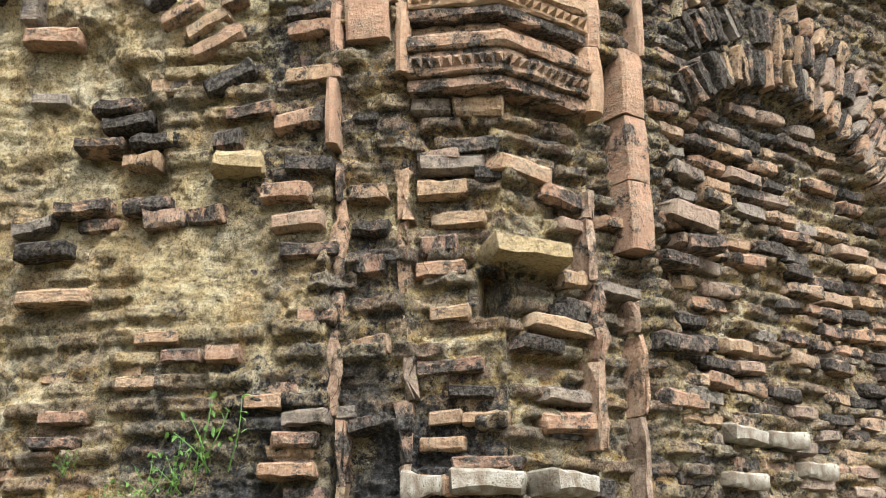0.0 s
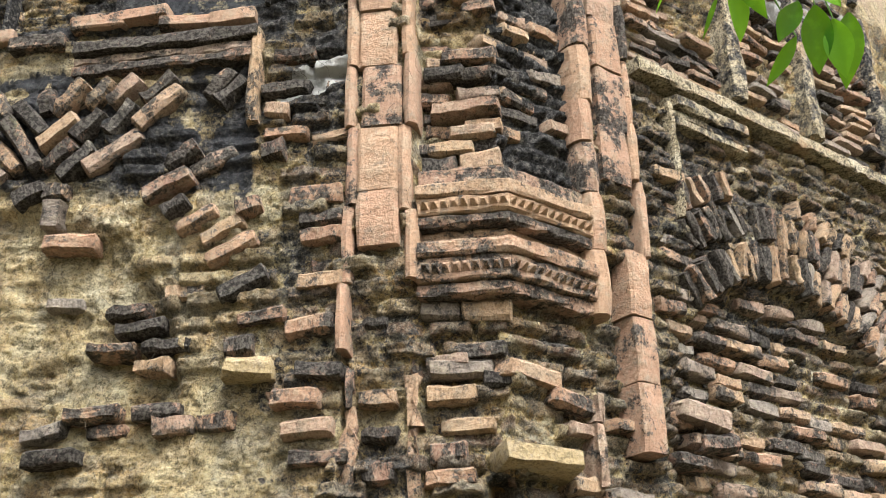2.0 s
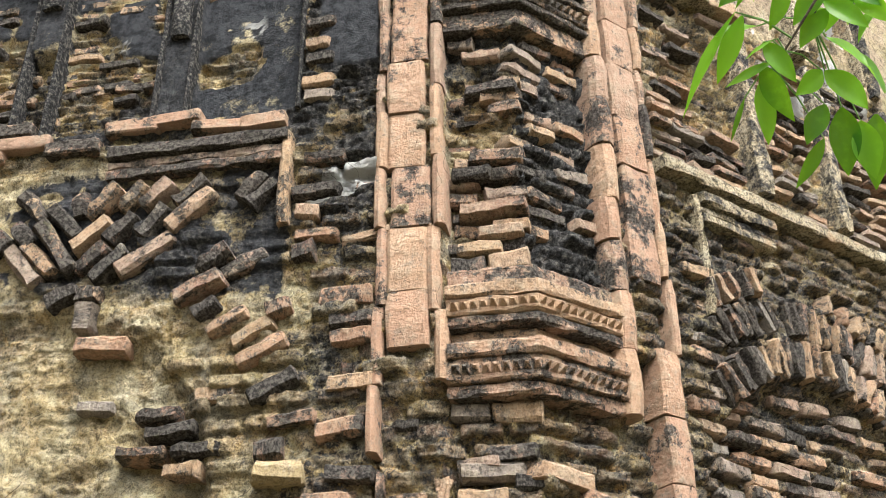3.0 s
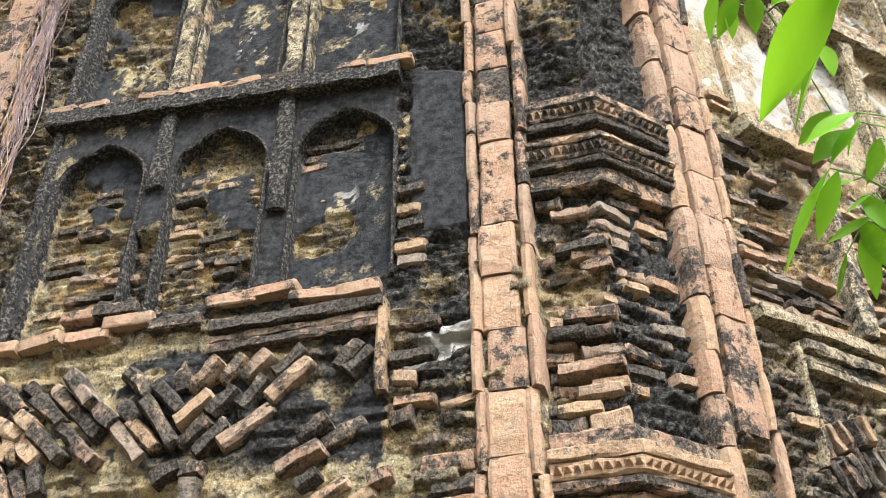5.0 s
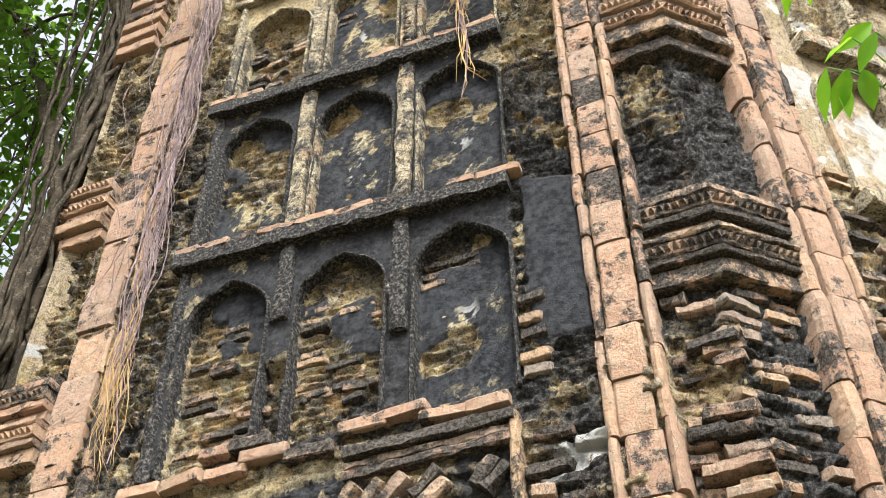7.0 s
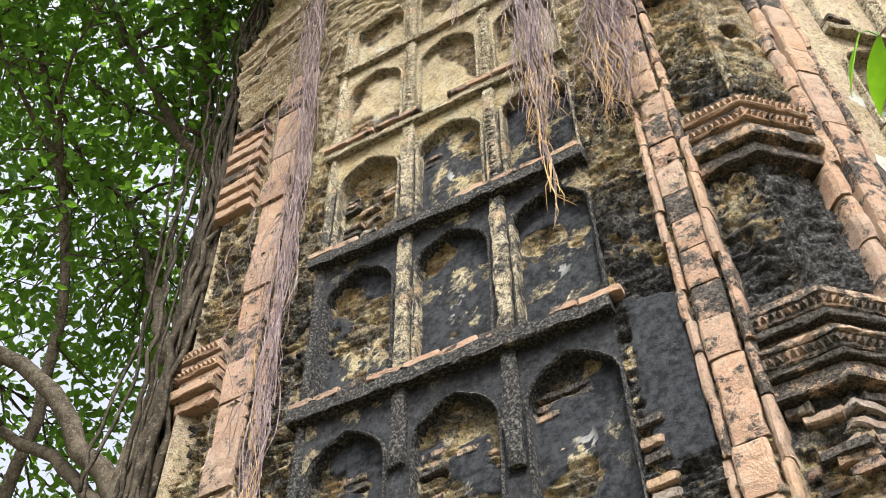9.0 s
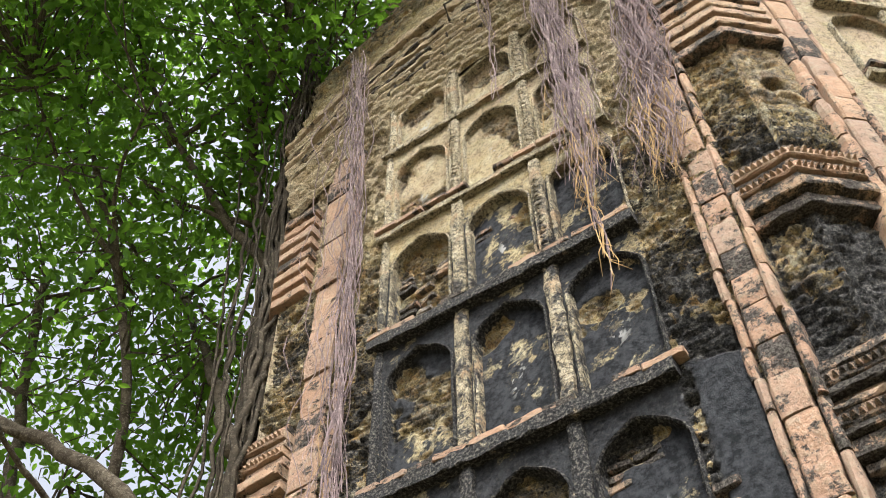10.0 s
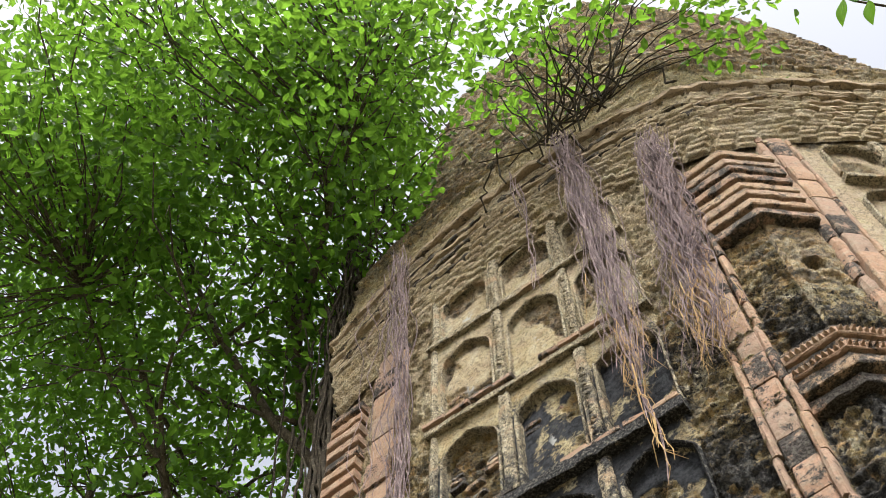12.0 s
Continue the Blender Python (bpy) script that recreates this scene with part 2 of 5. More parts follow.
def tilt(u, z):
    """The shelves of the front face climb a little towards its far end."""
    return 0.085 * np.clip(-0.9 - u, 0, 1.9) * np.clip((z - 4.3) / 1.2, 0, 1)


def tilted(form):
    verts, faces = form
    return [Vector((v.x, v.y, v.z + float(tilt(v.x, v.z)))) for v in verts], faces


FLANK_DROP = 0.14      # the flank's levels lie lower


def arch_top(x, half, spring, apex):
    """Height of a depressed pointed arch at x from its middle."""
    t = np.clip(np.abs(x) / half, 0, 1)
    return spring + (apex - spring) * (0.62 * (1 - t ** 2) ** 0.5 + 0.38 * (1 - t))


def courses(u, z, pitch, length, seed):
    """Worn brick courses: mask of brick, a random number and a jut per brick."""
    zz = z + 0.02 * (fbm(u, z, 1.1, 2, seed) - 0.5) * 2
    r = np.floor(zz / pitch)
    fz = zz / pitch - r
    n = u / length + hash2(r, 3.0, seed) * 7 + 0.25 * (vnoise(u * 3, r * 1.7, seed + 5) - 0.5)
    b = np.floor(n)
    fu = n - b
    ez = np.minimum(fz, 1 - fz) * pitch
    eu = np.minimum(fu, 1 - fu) * length
    wear = 0.012 * fbm(u, z, 22, 3, seed + 9)
    mask = sm(ez, 0.004 + wear, 0.013 + wear) * sm(eu, 0.003 + wear, 0.012 + wear)
    return mask, hash2(r, b, seed + 1), hash2(r, b, seed + 2)


def front_form(u, z):
    """Depth and stains of the front face."""
    c = -1.83
    mask, rnd, jut = courses(u, z, 0.074, 0.175, 3)
    m2, r2, j2 = courses(u, z, 0.046, 0.15, 5)
    high = sm(z, 4.2, 4.35)
    layer = np.abs(fbm(u * 0.30 + 0.6 * fbm(u, z, 2.0, 2, 19), z, 17, 4, 18, 0.6) - 0.5)
    pit = sm(fbm(u, z, 30, 3, 20), 0.56, 0.68)
    mask, rnd, jut = mask * (1 - high) + m2 * high * 0.6, np.where(high > 0.5, r2, rnd), np.where(high > 0.5, j2, jut)
    rough = fbm(u, z, 2.2, 5, 11) - 0.5
    grit = fbm(u, z, 18, 5, 17, 0.62) - 0.5 + 0.7 * (fbm(u * 0.6, z, 9, 3, 27) - 0.5) * (1 - sm(z, 4.0, 4.4))
    low = 1 - sm(z, 4.05, 4.25)
    pier = sm(u, -0.335, -0.30) + 1 - sm(u, -3.30, -3.26)
    lost = sm(fbm(u, z, 1.3, 4, 23), 0.44, 0.60) * low          # where the facing has fallen away
    d = 0.03 + 0.085 * rough + 0.052 * grit + 0.02 * lost + 0.16 * (layer - 0.1) * (0.35 + 0.65 * high - 0.72 * sm(z, 7.4, 8.2)) + 0.007 * pit
    d -= mask * (0.006 + 0.035 * (jut > 0.62) * jut) * (1 - 0.75 * lost)
    r = np.hypot(u - c, (z - 2.75))
    d += 0.06 * (1 - sm(r, 0.68, 0.76)) * low * sm(z, 1.2, 2.6)
    d += 0.09 * pier * (1 - 0.75 * sm(z, 6.55, 6.8))
    d += 0.05 * (sm(u, -0.57, -0.55) * (1 - sm(u, -0.335, -0.30))) * (1 - sm(z, 3.0, 3.1))
    brick, plaster = mask * (1 - 0.7 * lost), 0.55 * lost
    soot = 0.16 + 0.7 * (fbm(u, z, 0.9, 4, 31) - 0.5) - 0.25 * lost
    up = sm(z, 4.1, 4.5)
    panel = sm(u, -2.66, -2.62) * (1 - sm(u, -0.90, -0.86)) * up * (1 - sm(z, 9.75, 9.85))
    flat = 0.02 + 0.02 * grit
    bloom, bare = 0 * u, 0 * u
    d = d * (1 - panel) + (flat + 0.03 * rough) * panel
    plaster = np.maximum(plaster, 0.75 * panel)
    plaster = np.maximum(plaster, 0.85 * sm(z + 0.6 * rough, 7.7, 8.3) * (1 - 0.35 * pier))
    for k, (z0, spring, apex) in enumerate(ROWS_OF_NICHES):
        for j, mid in enumerate(bays(True)):
            x = u - mid
            zn = z - tilt(u, z)
            inside = sm(arch_top(x, BAY_HALF, spring, apex) - zn, -0.008, 0.008) * sm(BAY_HALF - np.abs(x), -0.006, 0.006) * sm(zn, z0 - 0.01, z0 + 0.01)
            worn = sm(fbm(u, z, 2.6, 4, 40 + 3 * k + j) + (0.16 if (k == 0 and j < 2) or (k in (2, 3) and j == 0) else -0.09) + 0.10 * sm(z, spring - 0.1, apex), 0.52, 0.60)
            inner = (0.070 if k < 3 else 0.052) + 0.004 * grit + worn * (0.012 + 0.035 * (0.5 - mask) + 0.04 * rough + 0.08 * (layer - 0.1))
            d = d * (1 - inside) + inner * inside
            brick = brick * (1 - inside * (1 - worn))
            plaster = plaster * (1 - inside) + inside * (1 - worn)
            bare = np.maximum(bare, inside * worn)
            bloom = bloom + inside * np.exp(-(x / 0.16) ** 2 - ((z - (z0 + spring) / 2 - 0.06) / 0.34) ** 2)
    dark = (1 - sm(z + 0.9 * (fbm(u, z, 1.2, 4, 61) - 0.5), 7.3, 8.2)) * sm(z, 3.7, 4.6)
    soot = soot + dark * (0.30 + 0.25 * panel + 0.15 * plaster) - 0.62 * sm(z, 7.3, 8.2)
    soot += 0.45 * sm(fbm(u, z, 0.8, 3, 71), 0.5, 0.62) * low * 0.6
    soot -= 0.45 * sm(fbm(u, z, 5.5, 6, 77, 0.65), 0.54, 0.66) * dark
    soot -= 0.85 * bare * (1 - 0.6 * sm(fbm(u, z, 6, 4, 85), 0.45, 0.6)) + 0.45 * bloom * sm(fbm(u, z, 22, 5, 83, 0.75), 0.42, 0.60)
    soot -= 0.25 * low * (1 - sm(u, -1.15, -0.75)) * (0.35 + sm(fbm(u, z, 1.5, 4, 87), 0.4, 0.6))
    soot += 0.22 * pier * sm(z, 3.4, 3.7) * (1 - sm(z, 6.6, 7.6)) * sm(u, -1.0, -0.9)
    d += 0.38 * sm(u, -0.115, -0.10) * sm(z + 0.1 * grit, 2.29, 2.31) * (1 - sm(z + 0.1 * grit, 2.44, 2.455))
    for hu, hz in ((-3.44, 7.75), (-3.48, 5.92)):
        d += 0.22 * (1 - sm(np.hypot((u - hu) / 0.07, (z - hz) / 0.055) + 0.8 * grit, 0.8, 1.0))
    # render lost between and below the two far niches of the lowest row
    gone = sm(u, -2.56, -2.50) * (1 - sm(u + 0.25 * rough, -1.50, -1.44)) * sm(z, 4.28, 4.31) * (1 - sm(z + 0.3 * rough + 0.25 * (u + 2.0), 4.72, 4.78))
    d = d * (1 - gone) + (0.08 + 0.03 * (0.5 - mask) + 0.04 * rough + 0.06 * (layer - 0.1)) * gone
    brick, plaster, soot = brick * (1 - gone) + mask * gone, plaster * (1 - gone), soot - 0.30 * gone
    fan = sm(np.abs(z - 3.75) + 0.12 * rough, 0.34, 0.24) * (1 - sm(u, -0.92, -0.88)) * sm(np.hypot(u + 1.70, z - 2.9), 0.60, 0.70)
    soot = soot + 0.62 * fan
    soot = soot + 0.12 * sm(u, -0.92, -0.88) * (1 - sm(u, -0.58, -0.55)) * sm(z, 3.3, 3.9) * (1 - sm(z, 7.0, 8.0))
    # smooth dark render left beside the right-hand strip
    patch = sm(u, -0.83, -0.80) * (1 - sm(u, -0.575, -0.56)) * sm(z + 0.25 * rough, 4.45, 4.5) * (1 - sm(z + 0.3 * rough, 5.45, 5.5))
    d = d * (1 - patch) + 0.01 * patch
    soot = soot + 0.6 * patch
    plaster = np.maximum(plaster, patch)
    white = 0.9 * (np.hypot((u + 0.66) / 0.14, (z - 3.93 - 0.35 * (u + 0.66)) / 0.065) < 1 + 0.8 * rough * 2)
    white = np.maximum(white, 0.57 * np.minimum(1, bloom) * sm(fbm(u, z, 16, 6, 84, 0.75), 0.40, 0.60))
    # lime mortar washed pale over the left of the face
    pale = low * (1 - sm(u + 0.9 * (fbm(u, z, 1.1, 4, 91) - 0.5), -1.05, -0.70)) * sm(z + 0.8 * (fbm(u, z, 1.4, 4, 92) - 0.5), 1.85, 2.35)
    pale = pale * (0.45 + 0.55 * sm(fbm(u, z, 3.0, 5, 93, 0.6), 0.42, 0.55))
    plaster = np.maximum(plaster, 0.7 * pale)
    brick = brick * (1 - 0.7 * pale)
    soot = soot - 0.42 * pale + 0.45 * pale * sm(fbm(u, z, 4.5, 5, 97, 0.65), 0.52, 0.60)
    soot = soot + 0.28 * low * (1 - sm(z, 1.9, 2.3)) * sm(u, -2.6, -1.2) + 0.15 * low * sm(u, -1.0, -0.6) * (1 - sm(u, -0.36, -0.30)) * sm(fbm(u, z, 2.0, 4, 95), 0.42, 0.58)
    d = d * (1 - 0.45 * pale) + 0.03 * 0.45 * pale
    return d, dict(brick=brick, rnd=rnd, plaster=plaster, soot=soot, pink=0.45 * sm(z + 0.6 * rough, 7.9, 8.5), white=white)


def flank_form(u, z):
    mask, rnd, jut = courses(u, z, 0.068, 0.165, 103)
    rough = fbm(u, z, 2.2, 5, 111) - 0.5
    grit = fbm(u, z, 18, 5, 117, 0.62) - 0.5
    low = 1 - sm(z, 4.0, 4.2)
    pier = 1 - sm(u, 0.36, 0.40)
    m2, r2, j2 = courses(u, z, 0.05, 0.15, 107)
    high = sm(z, 4.2, 4.4)
    layer = np.abs(fbm(u * 0.30 + 0.6 * fbm(u, z, 2.0, 2, 119), z, 17, 4, 118, 0.6) - 0.5)
    pit = sm(fbm(u, z, 30, 3, 120), 0.56, 0.68)
    mask, rnd, jut = mask * (1 - high) + m2 * high * 0.6, np.where(high > 0.5, r2, rnd), np.where(high > 0.5, j2 * 0.5, jut)
    d = 0.06 + 0.06 * rough + 0.05 * grit + 0.16 * (layer - 0.1) * (0.35 + 0.65 * high - 0.5 * sm(z, 7.0, 7.8)) + 0.007 * pit - mask * (0.012 + 0.03 * (jut > 0.5) * jut)
    d += 0.05 * pier - 0.05 * pier * sm(z, 6.55, 6.8)
    d += 0.30 * sm(u, 0.03, 0.04) * (1 - sm(u, 0.09, 0.11)) * sm(z, 2.29, 2.31) * (1 - sm(z, 2.42, 2.44))
    d += 0.06 * sm(u, 0.38, 0.42) * (1 - sm(u, 0.64, 0.67)) * (1 - sm(z, 3.2, 3.3))
    r = np.hypot(u - 1.50, z - 2.65)
    d += 0.06 * (1 - sm(r, 0.72, 0.78)) * low * sm(z, 1.2, 2.4)
    plaster = sm(z + 0.7 * (fbm(u, z, 1.3, 4, 131) - 0.5), 5.22, 5.42) * sm(u, 0.66, 0.70) * (1 - sm(z, 9.4, 9.6))
    d = d * (1 - plaster) + (0.045 + 0.01 * grit + 0.02 * rough) * plaster
    for k, (z0, spring, apex) in enumerate(ROWS_OF_NICHES):
        z0, spring, apex = z0 - FLANK_DROP, spring - FLANK_DROP, apex - FLANK_DROP
        for mid in bays(False):
            x = u - mid
            inside = sm(arch_top(x, BAY_HALF, spring, apex) - z, -0.008, 0.008) * sm(BAY_HALF - np.abs(x), -0.006, 0.006) * sm(z, z0 - 0.01, z0 + 0.01)
            worn = 1.0 if k == 0 else sm(fbm(u, z, 2.6, 4, 150 + k), 0.5, 0.6)
            inner = 0.065 + 0.006 * grit + worn * (0.012 + 0.04 * (0.5 - mask) + 0.04 * rough)
            d = d * (1 - inside) + inner * inside
            plaster = plaster * (1 - inside * worn)
    soot = 0.30 + 0.12 * low * sm(u, 0.40, 0.66) - 0.12 * low * pier * (1 - sm(z, 3.2, 3.5)) + 0.6 * (fbm(u, z, 0.9, 4, 141) - 0.5) + 0.18 * (1 - sm(u, 0.3, 0.5)) - 0.35 * plaster - 0.25 * sm(z, 5.0, 6.2) - 0.30 * sm(z, 7.0, 7.6) + 0.32 * pier * sm(z, 3.4, 3.7) * (1 - sm(z, 6.6, 7.6))
    soot = soot - 0.28 * sm(z, 4.1, 4.3) * sm(u, 0.66, 0.70)
    d += 0.22 * (1 - sm(np.hypot((u - 0.2) / 0.08, (z - 7.45) / 0.06) + 0.8 * grit, 0.8, 1.0))
    white = sm(fbm(u, z, 3.2, 6, 161, 0.65), 0.545, 0.575) * sm(z, 4.7, 5.2) * (1 - sm(z, 6.6, 7.4))
    white = white * (0.12 + 0.88 * sm(u, 0.66, 0.72))
    return d, dict(brick=mask * (1 - plaster), rnd=rnd, plaster=plaster, soot=soot, pink=np.maximum(0.8 * plaster, 0.4 * sm(z, 7.0, 7.6)), white=white)


def wall_sheet(name, frame_m, u0, u1, z0, z1, step_u, step_z, form, back=0.5):
    us = np.linspace(u0, u1, max(2, int((u1 - u0) / step_u)))
    zs = np.linspace(z0, z1, max(2, int((z1 - z0) / step_z)))
    U, Z = np.meshgrid(us, zs)
    d, attrs = form(U, Z)
    rows, cols = U.shape
    front = placed(frame_m, U, d, Z).reshape(-1, 3)
    n = rows * cols
    i = np.arange(n).reshape(rows, cols)
    faces = np.stack([i[:-1, :-1], i[:-1, 1:], i[1:, 1:], i[1:, :-1]], -1).reshape(-1, 4).tolist()
    border = np.concatenate([i[0, :], i[1:, -1], i[-1, -2::-1], i[-2:0:-1, 0]])
    bu, bz = U.reshape(-1)[border], Z.reshape(-1)[border]
    rear = placed(frame_m, bu, 0 * bu + back, bz)
    m = len(border)
    for k in range(m):
        q = (k + 1) % m
        faces.append((int(border[k]), n + k, n + q, int(border[q])))
    faces.append(tuple(n + k for k in range(m)))
    verts = np.vstack([front, rear])
    full = {key: np.concatenate([np.broadcast_to(v, U.shape).reshape(-1), np.zeros(m)]) for key, v in attrs.items()}
    return mesh_of(name, verts.tolist(), faces, WALL, True, full)


rng = np.random.default_rng(7)


def worn_brick(name, material, l, h, w, wear=0.16, stations=7):
    """A hand-made brick with chipped edges and broken ends; its length lies along x, its front at -y."""
    ring = []
    for y, z in ((-1, -1), (1, -1), (1, 1), (-1, 1)):
        a, b = rng.uniform(0.14, 0.42, 2) * (0.5 + 2.6 * wear)
        pair = [(y, z * (1 - a)), (y * (1 - b * h / w * 1.6), z)]
        ring += pair if y * z > 0 else pair[::-1]
    m = len(ring)
    bow, lean, taper = rng.normal(0, 0.35 * wear), rng.normal(0, 0.3 * wear), rng.normal(0, 0.5 * wear)
    skew = rng.normal(0, 0.5 * wear, 4)
    xs = [-0.5, -0.455, -0.25, 0.0, 0.25, 0.455, 0.5]
    verts, faces = [], []
    for k, x in enumerate(xs):
        end = k in (0, 6)
        f = 0.95 - 0.85 * wear + rng.normal(0, 0.25 * wear) if end else 1.0 + rng.normal(0, 0.18 * wear)
        for y, z in ring:
            j = rng.normal(0, wear, 3)
            dx = (skew[0] * y + skew[1] * z if x < 0 else skew[2] * y + skew[3] * z) * 0.10 if abs(x) > 0.4 else 0
            verts.append(((x + dx + 0.02 * j[0]) * l, (y * f * (1 + taper * x) + 0.12 * j[1]) * w / 2, (z * f * (1 + taper * x) + 0.40 * j[2] + bow * (1 - 4 * x * x) + lean * 2 * x) * h / 2))
    for k in range(len(xs) - 1):
        for a in range(m):
            b = (a + 1) % m
            faces.append((k * m + a, k * m + m + a, k * m + m + b, k * m + b))
    faces.append(tuple(range(m)))
    faces.append(tuple(6 * m + a for a in range(m - 1, -1, -1)))
    me = mesh_of(name, verts, faces, material, True)
    bm = bmesh.new()
    bm.from_mesh(me)
    bmesh.ops.recalc_face_normals(bm, faces=bm.faces)
    bm.to_mesh(me)
    bm.free()
    me.set_sharp_from_angle(angle=radians(38))
    return me


BRICKS = [worn_brick("brick", BRICK, 0.17, 0.055, 0.12, 0.22) for _ in range(18)]
DARK_BRICKS = [worn_brick("brick", BRICK_DARK, 0.17, 0.055, 0.12, 0.26) for _ in range(12)]
BLACK_BRICKS = [worn_brick("brick", BRICK_BLACK, 0.17, 0.055, 0.12, 0.24) for _ in range(8)]
WHITE_BRICKS = [worn_brick("brick", WHITEWASH, 0.17, 0.055, 0.12, 0.24) for _ in range(4)]
FLAT_BRICKS = [worn_brick("brick", STRIP, 0.17, 0.055, 0.12, 0.07) for _ in range(8)]


def lay_brick(parent, frame_m, u, d, z, length=0.17, height=0.055, angle=0.0, depth=0.12, stock=None, name="brick"):
    stock = stock or BRICKS
    m = frame_m @ pose(u, d, z, rng.normal(0, 2.5), -angle + rng.normal(0, 1.8), rng.normal(0, 3)) @ Matrix.Diagonal((length / 0.17, depth / 0.12, height / 0.055, 1))
    return part(name, stock[int(rng.integers(len(stock)))], parent, matrix=m)


def rubble(name, material, parent, frame_m, places):
    """Many bricks joined into one mesh; places: u, d, z, length, height, angle."""
    verts, faces = [], []
    for u, d, z, l, h, ang in places:
        src = BRICKS[int(rng.integers(len(BRICKS)))]
        m = frame_m @ pose(u, d, z, rng.normal(0, 3), -ang + rng.normal(0, 2), rng.normal(0, 4)) @ Matrix.Diagonal((l / 0.17, 1, h / 0.055, 1))
        o = len(verts)
        verts += [m @ v.co for v in src.vertices]
        faces += [tuple(o + i for i in p.vertices) for p in src.polygons]
    ob = part(name, mesh_of(name, verts, faces, material), parent)
    return tagged(ob, kind="stuff")


def bar(frame_m, u0, u1, z0, z1, d0, d1, wear=0.004, seg=0.05, bevel=0.006):
    """Verts and faces of a worn bar along u, its front at d0 and its back at d1."""
    n = max(2, int((u1 - u0) / seg) + 1)
    ring = [(d1, z0), (d0 + bevel, z0), (d0, z0 + bevel), (d0, z1 - bevel), (d0 + bevel, z1), (d1, z1)]
    verts, faces = [], []
    for k in range(n):
        u = u0 + (u1 - u0) * k / (n - 1)
        for d, z in ring:
            verts.append(frame_m @ Vector((u + (rng.normal(0, wear) if 0 < k < n - 1 else 0), d + rng.normal(0, wear), z + rng.normal(0, wear))))
    for k in range(n - 1):
        for a in range(6):
            b = (a + 1) % 6
            faces.append((k * 6 + a, k * 6 + 6 + a, k * 6 + 6 + b, k * 6 + b))
    faces.append(tuple(range(6)))
    faces.append(tuple((n - 1) * 6 + a for a in range(5, -1, -1)))
    return verts, faces


def joined(*pieces):
    verts, faces = [], []
    for v, f in pieces:
        o = len(verts)
        verts += list(v)
        faces += [tuple(o + i for i in q) for q in f]
    return verts, faces


def tube(points, radii, sides=6):
    """Verts and faces of a tapering tube through the points."""
    verts, faces = [], []
    for k, p in enumerate(points):
        a, b = points[max(0, k - 1)], points[min(len(points) - 1, k + 1)]
        t = (Vector(b) - Vector(a)).normalized()
        x = t.orthogonal().normalized() if abs(t.z) > 0.95 else t.cross(Vector((0, 0, 1))).normalized()
        y = t.cross(x)
        for s in range(sides):
            w = 2 * math.pi * s / sides
            verts.append(Vector(p) + (x * math.cos(w) + y * math.sin(w)) * radii[k])
    for k in range(len(points) - 1):
        for s in range(sides):
            q = (s + 1) % sides
            faces.append((k * sides + s, k * sides + q, k * sides + sides + q, k * sides + sides + s))
    faces.append(tuple(range(sides - 1, -1, -1)))
    faces.append(tuple((len(points) - 1) * sides + s for s in range(sides)))
    return verts, faces


# ---- ground ----
gv = [(x, y, 0.02 * math.sin(x * 1.3) * math.cos(y * 0.9)) for y in np.linspace(-14, 22, 37) for x in np.linspace(-18, 18, 37)]
gf = [(j * 37 + i, j * 37 + i + 1, j * 37 + i + 38, j * 37 + i + 37) for j in range(36) for i in range(36)]
o = len(gv)
gv += [(-900, -900, 0), (900, -900, 0), (900, 900, 0), (-900, 900, 0)]
c = (0, 36, 37 * 37 - 1, 36 * 37)
gf += [(o, o + 1, c[1], c[0]), (o + 1, o + 2, c[2], c[1]), (o + 2, o + 3, c[3], c[2]), (o + 3, o, c[0], c[3])]
tagged(new("ground", mesh_of("ground", gv, gf, SOIL, True)), "bare brown soil with patches of moss round the temple", "ground", kind="structure")

# ---- walls of the octagonal temple ----
wall_front = tagged(new("wall_front"), "weathered brick wall face with rows of blind arched niches", "wall", kind="structure")
wall_flank = tagged(new("wall_flank"), "eroded brick wall face with a blind arch and pale plaster above", "wall", kind="structure")
TOP = 9.9
part("lower_wall", wall_sheet("lower_wall", FRONT, -SIDE + 0.03, -0.035, 0.0, 1.5, 0.05, 0.05, front_form), wall_front)
part("middle_wall", wall_sheet("middle_wall", FRONT, -2.3, -0.035, 1.5, 4.3, 0.0068, 0.0066, front_form), wall_front)
part("outer_wall", wall_sheet("outer_wall", FRONT, -SIDE + 0.03, -2.3, 1.5, 4.3, 0.014, 0.013, front_form), wall_front)
part("upper_wall", wall_sheet("upper_wall", FRONT, -SIDE + 0.03, -0.035, 4.3, TOP, 0.0105, 0.0105, front_form), wall_front)
part("lower_wall", wall_sheet("lower_wall", FLANK, 0.035, SIDE, 0.0, 1.5, 0.05, 0.05, flank_form), wall_flank)
part("middle_wall", wall_sheet("middle_wall", FLANK, 0.035, 2.6, 1.5, 4.3, 0.0085, 0.0072, flank_form), wall_flank)
part("upper_wall", wall_sheet("upper_wall", FLANK, 0.035, 2.6, 4.3, TOP, 0.015, 0.016, flank_form), wall_flank)
part("far_wall", wall_sheet("far_wall", FLANK, 2.6, SIDE, 1.5, TOP, 0.05, 0.04, flank_form), wall_flank)

# the faces out of sight close the body
turn = 45
start = FLANK @ Vector((SIDE, 0, 0))
for k in range(6):
    turn += 45
    fm = face_matrix(start, turn)
    w = tagged(new("wall_back"), "plain weathered brick wall face", "wall", kind="structure")
    part("lower_wall", wall_sheet("lower_wall", fm, 0, SIDE, 0, TOP, 0.12, 0.1, flank_form), w)
    start = fm @ Vector((SIDE, 0, 0))

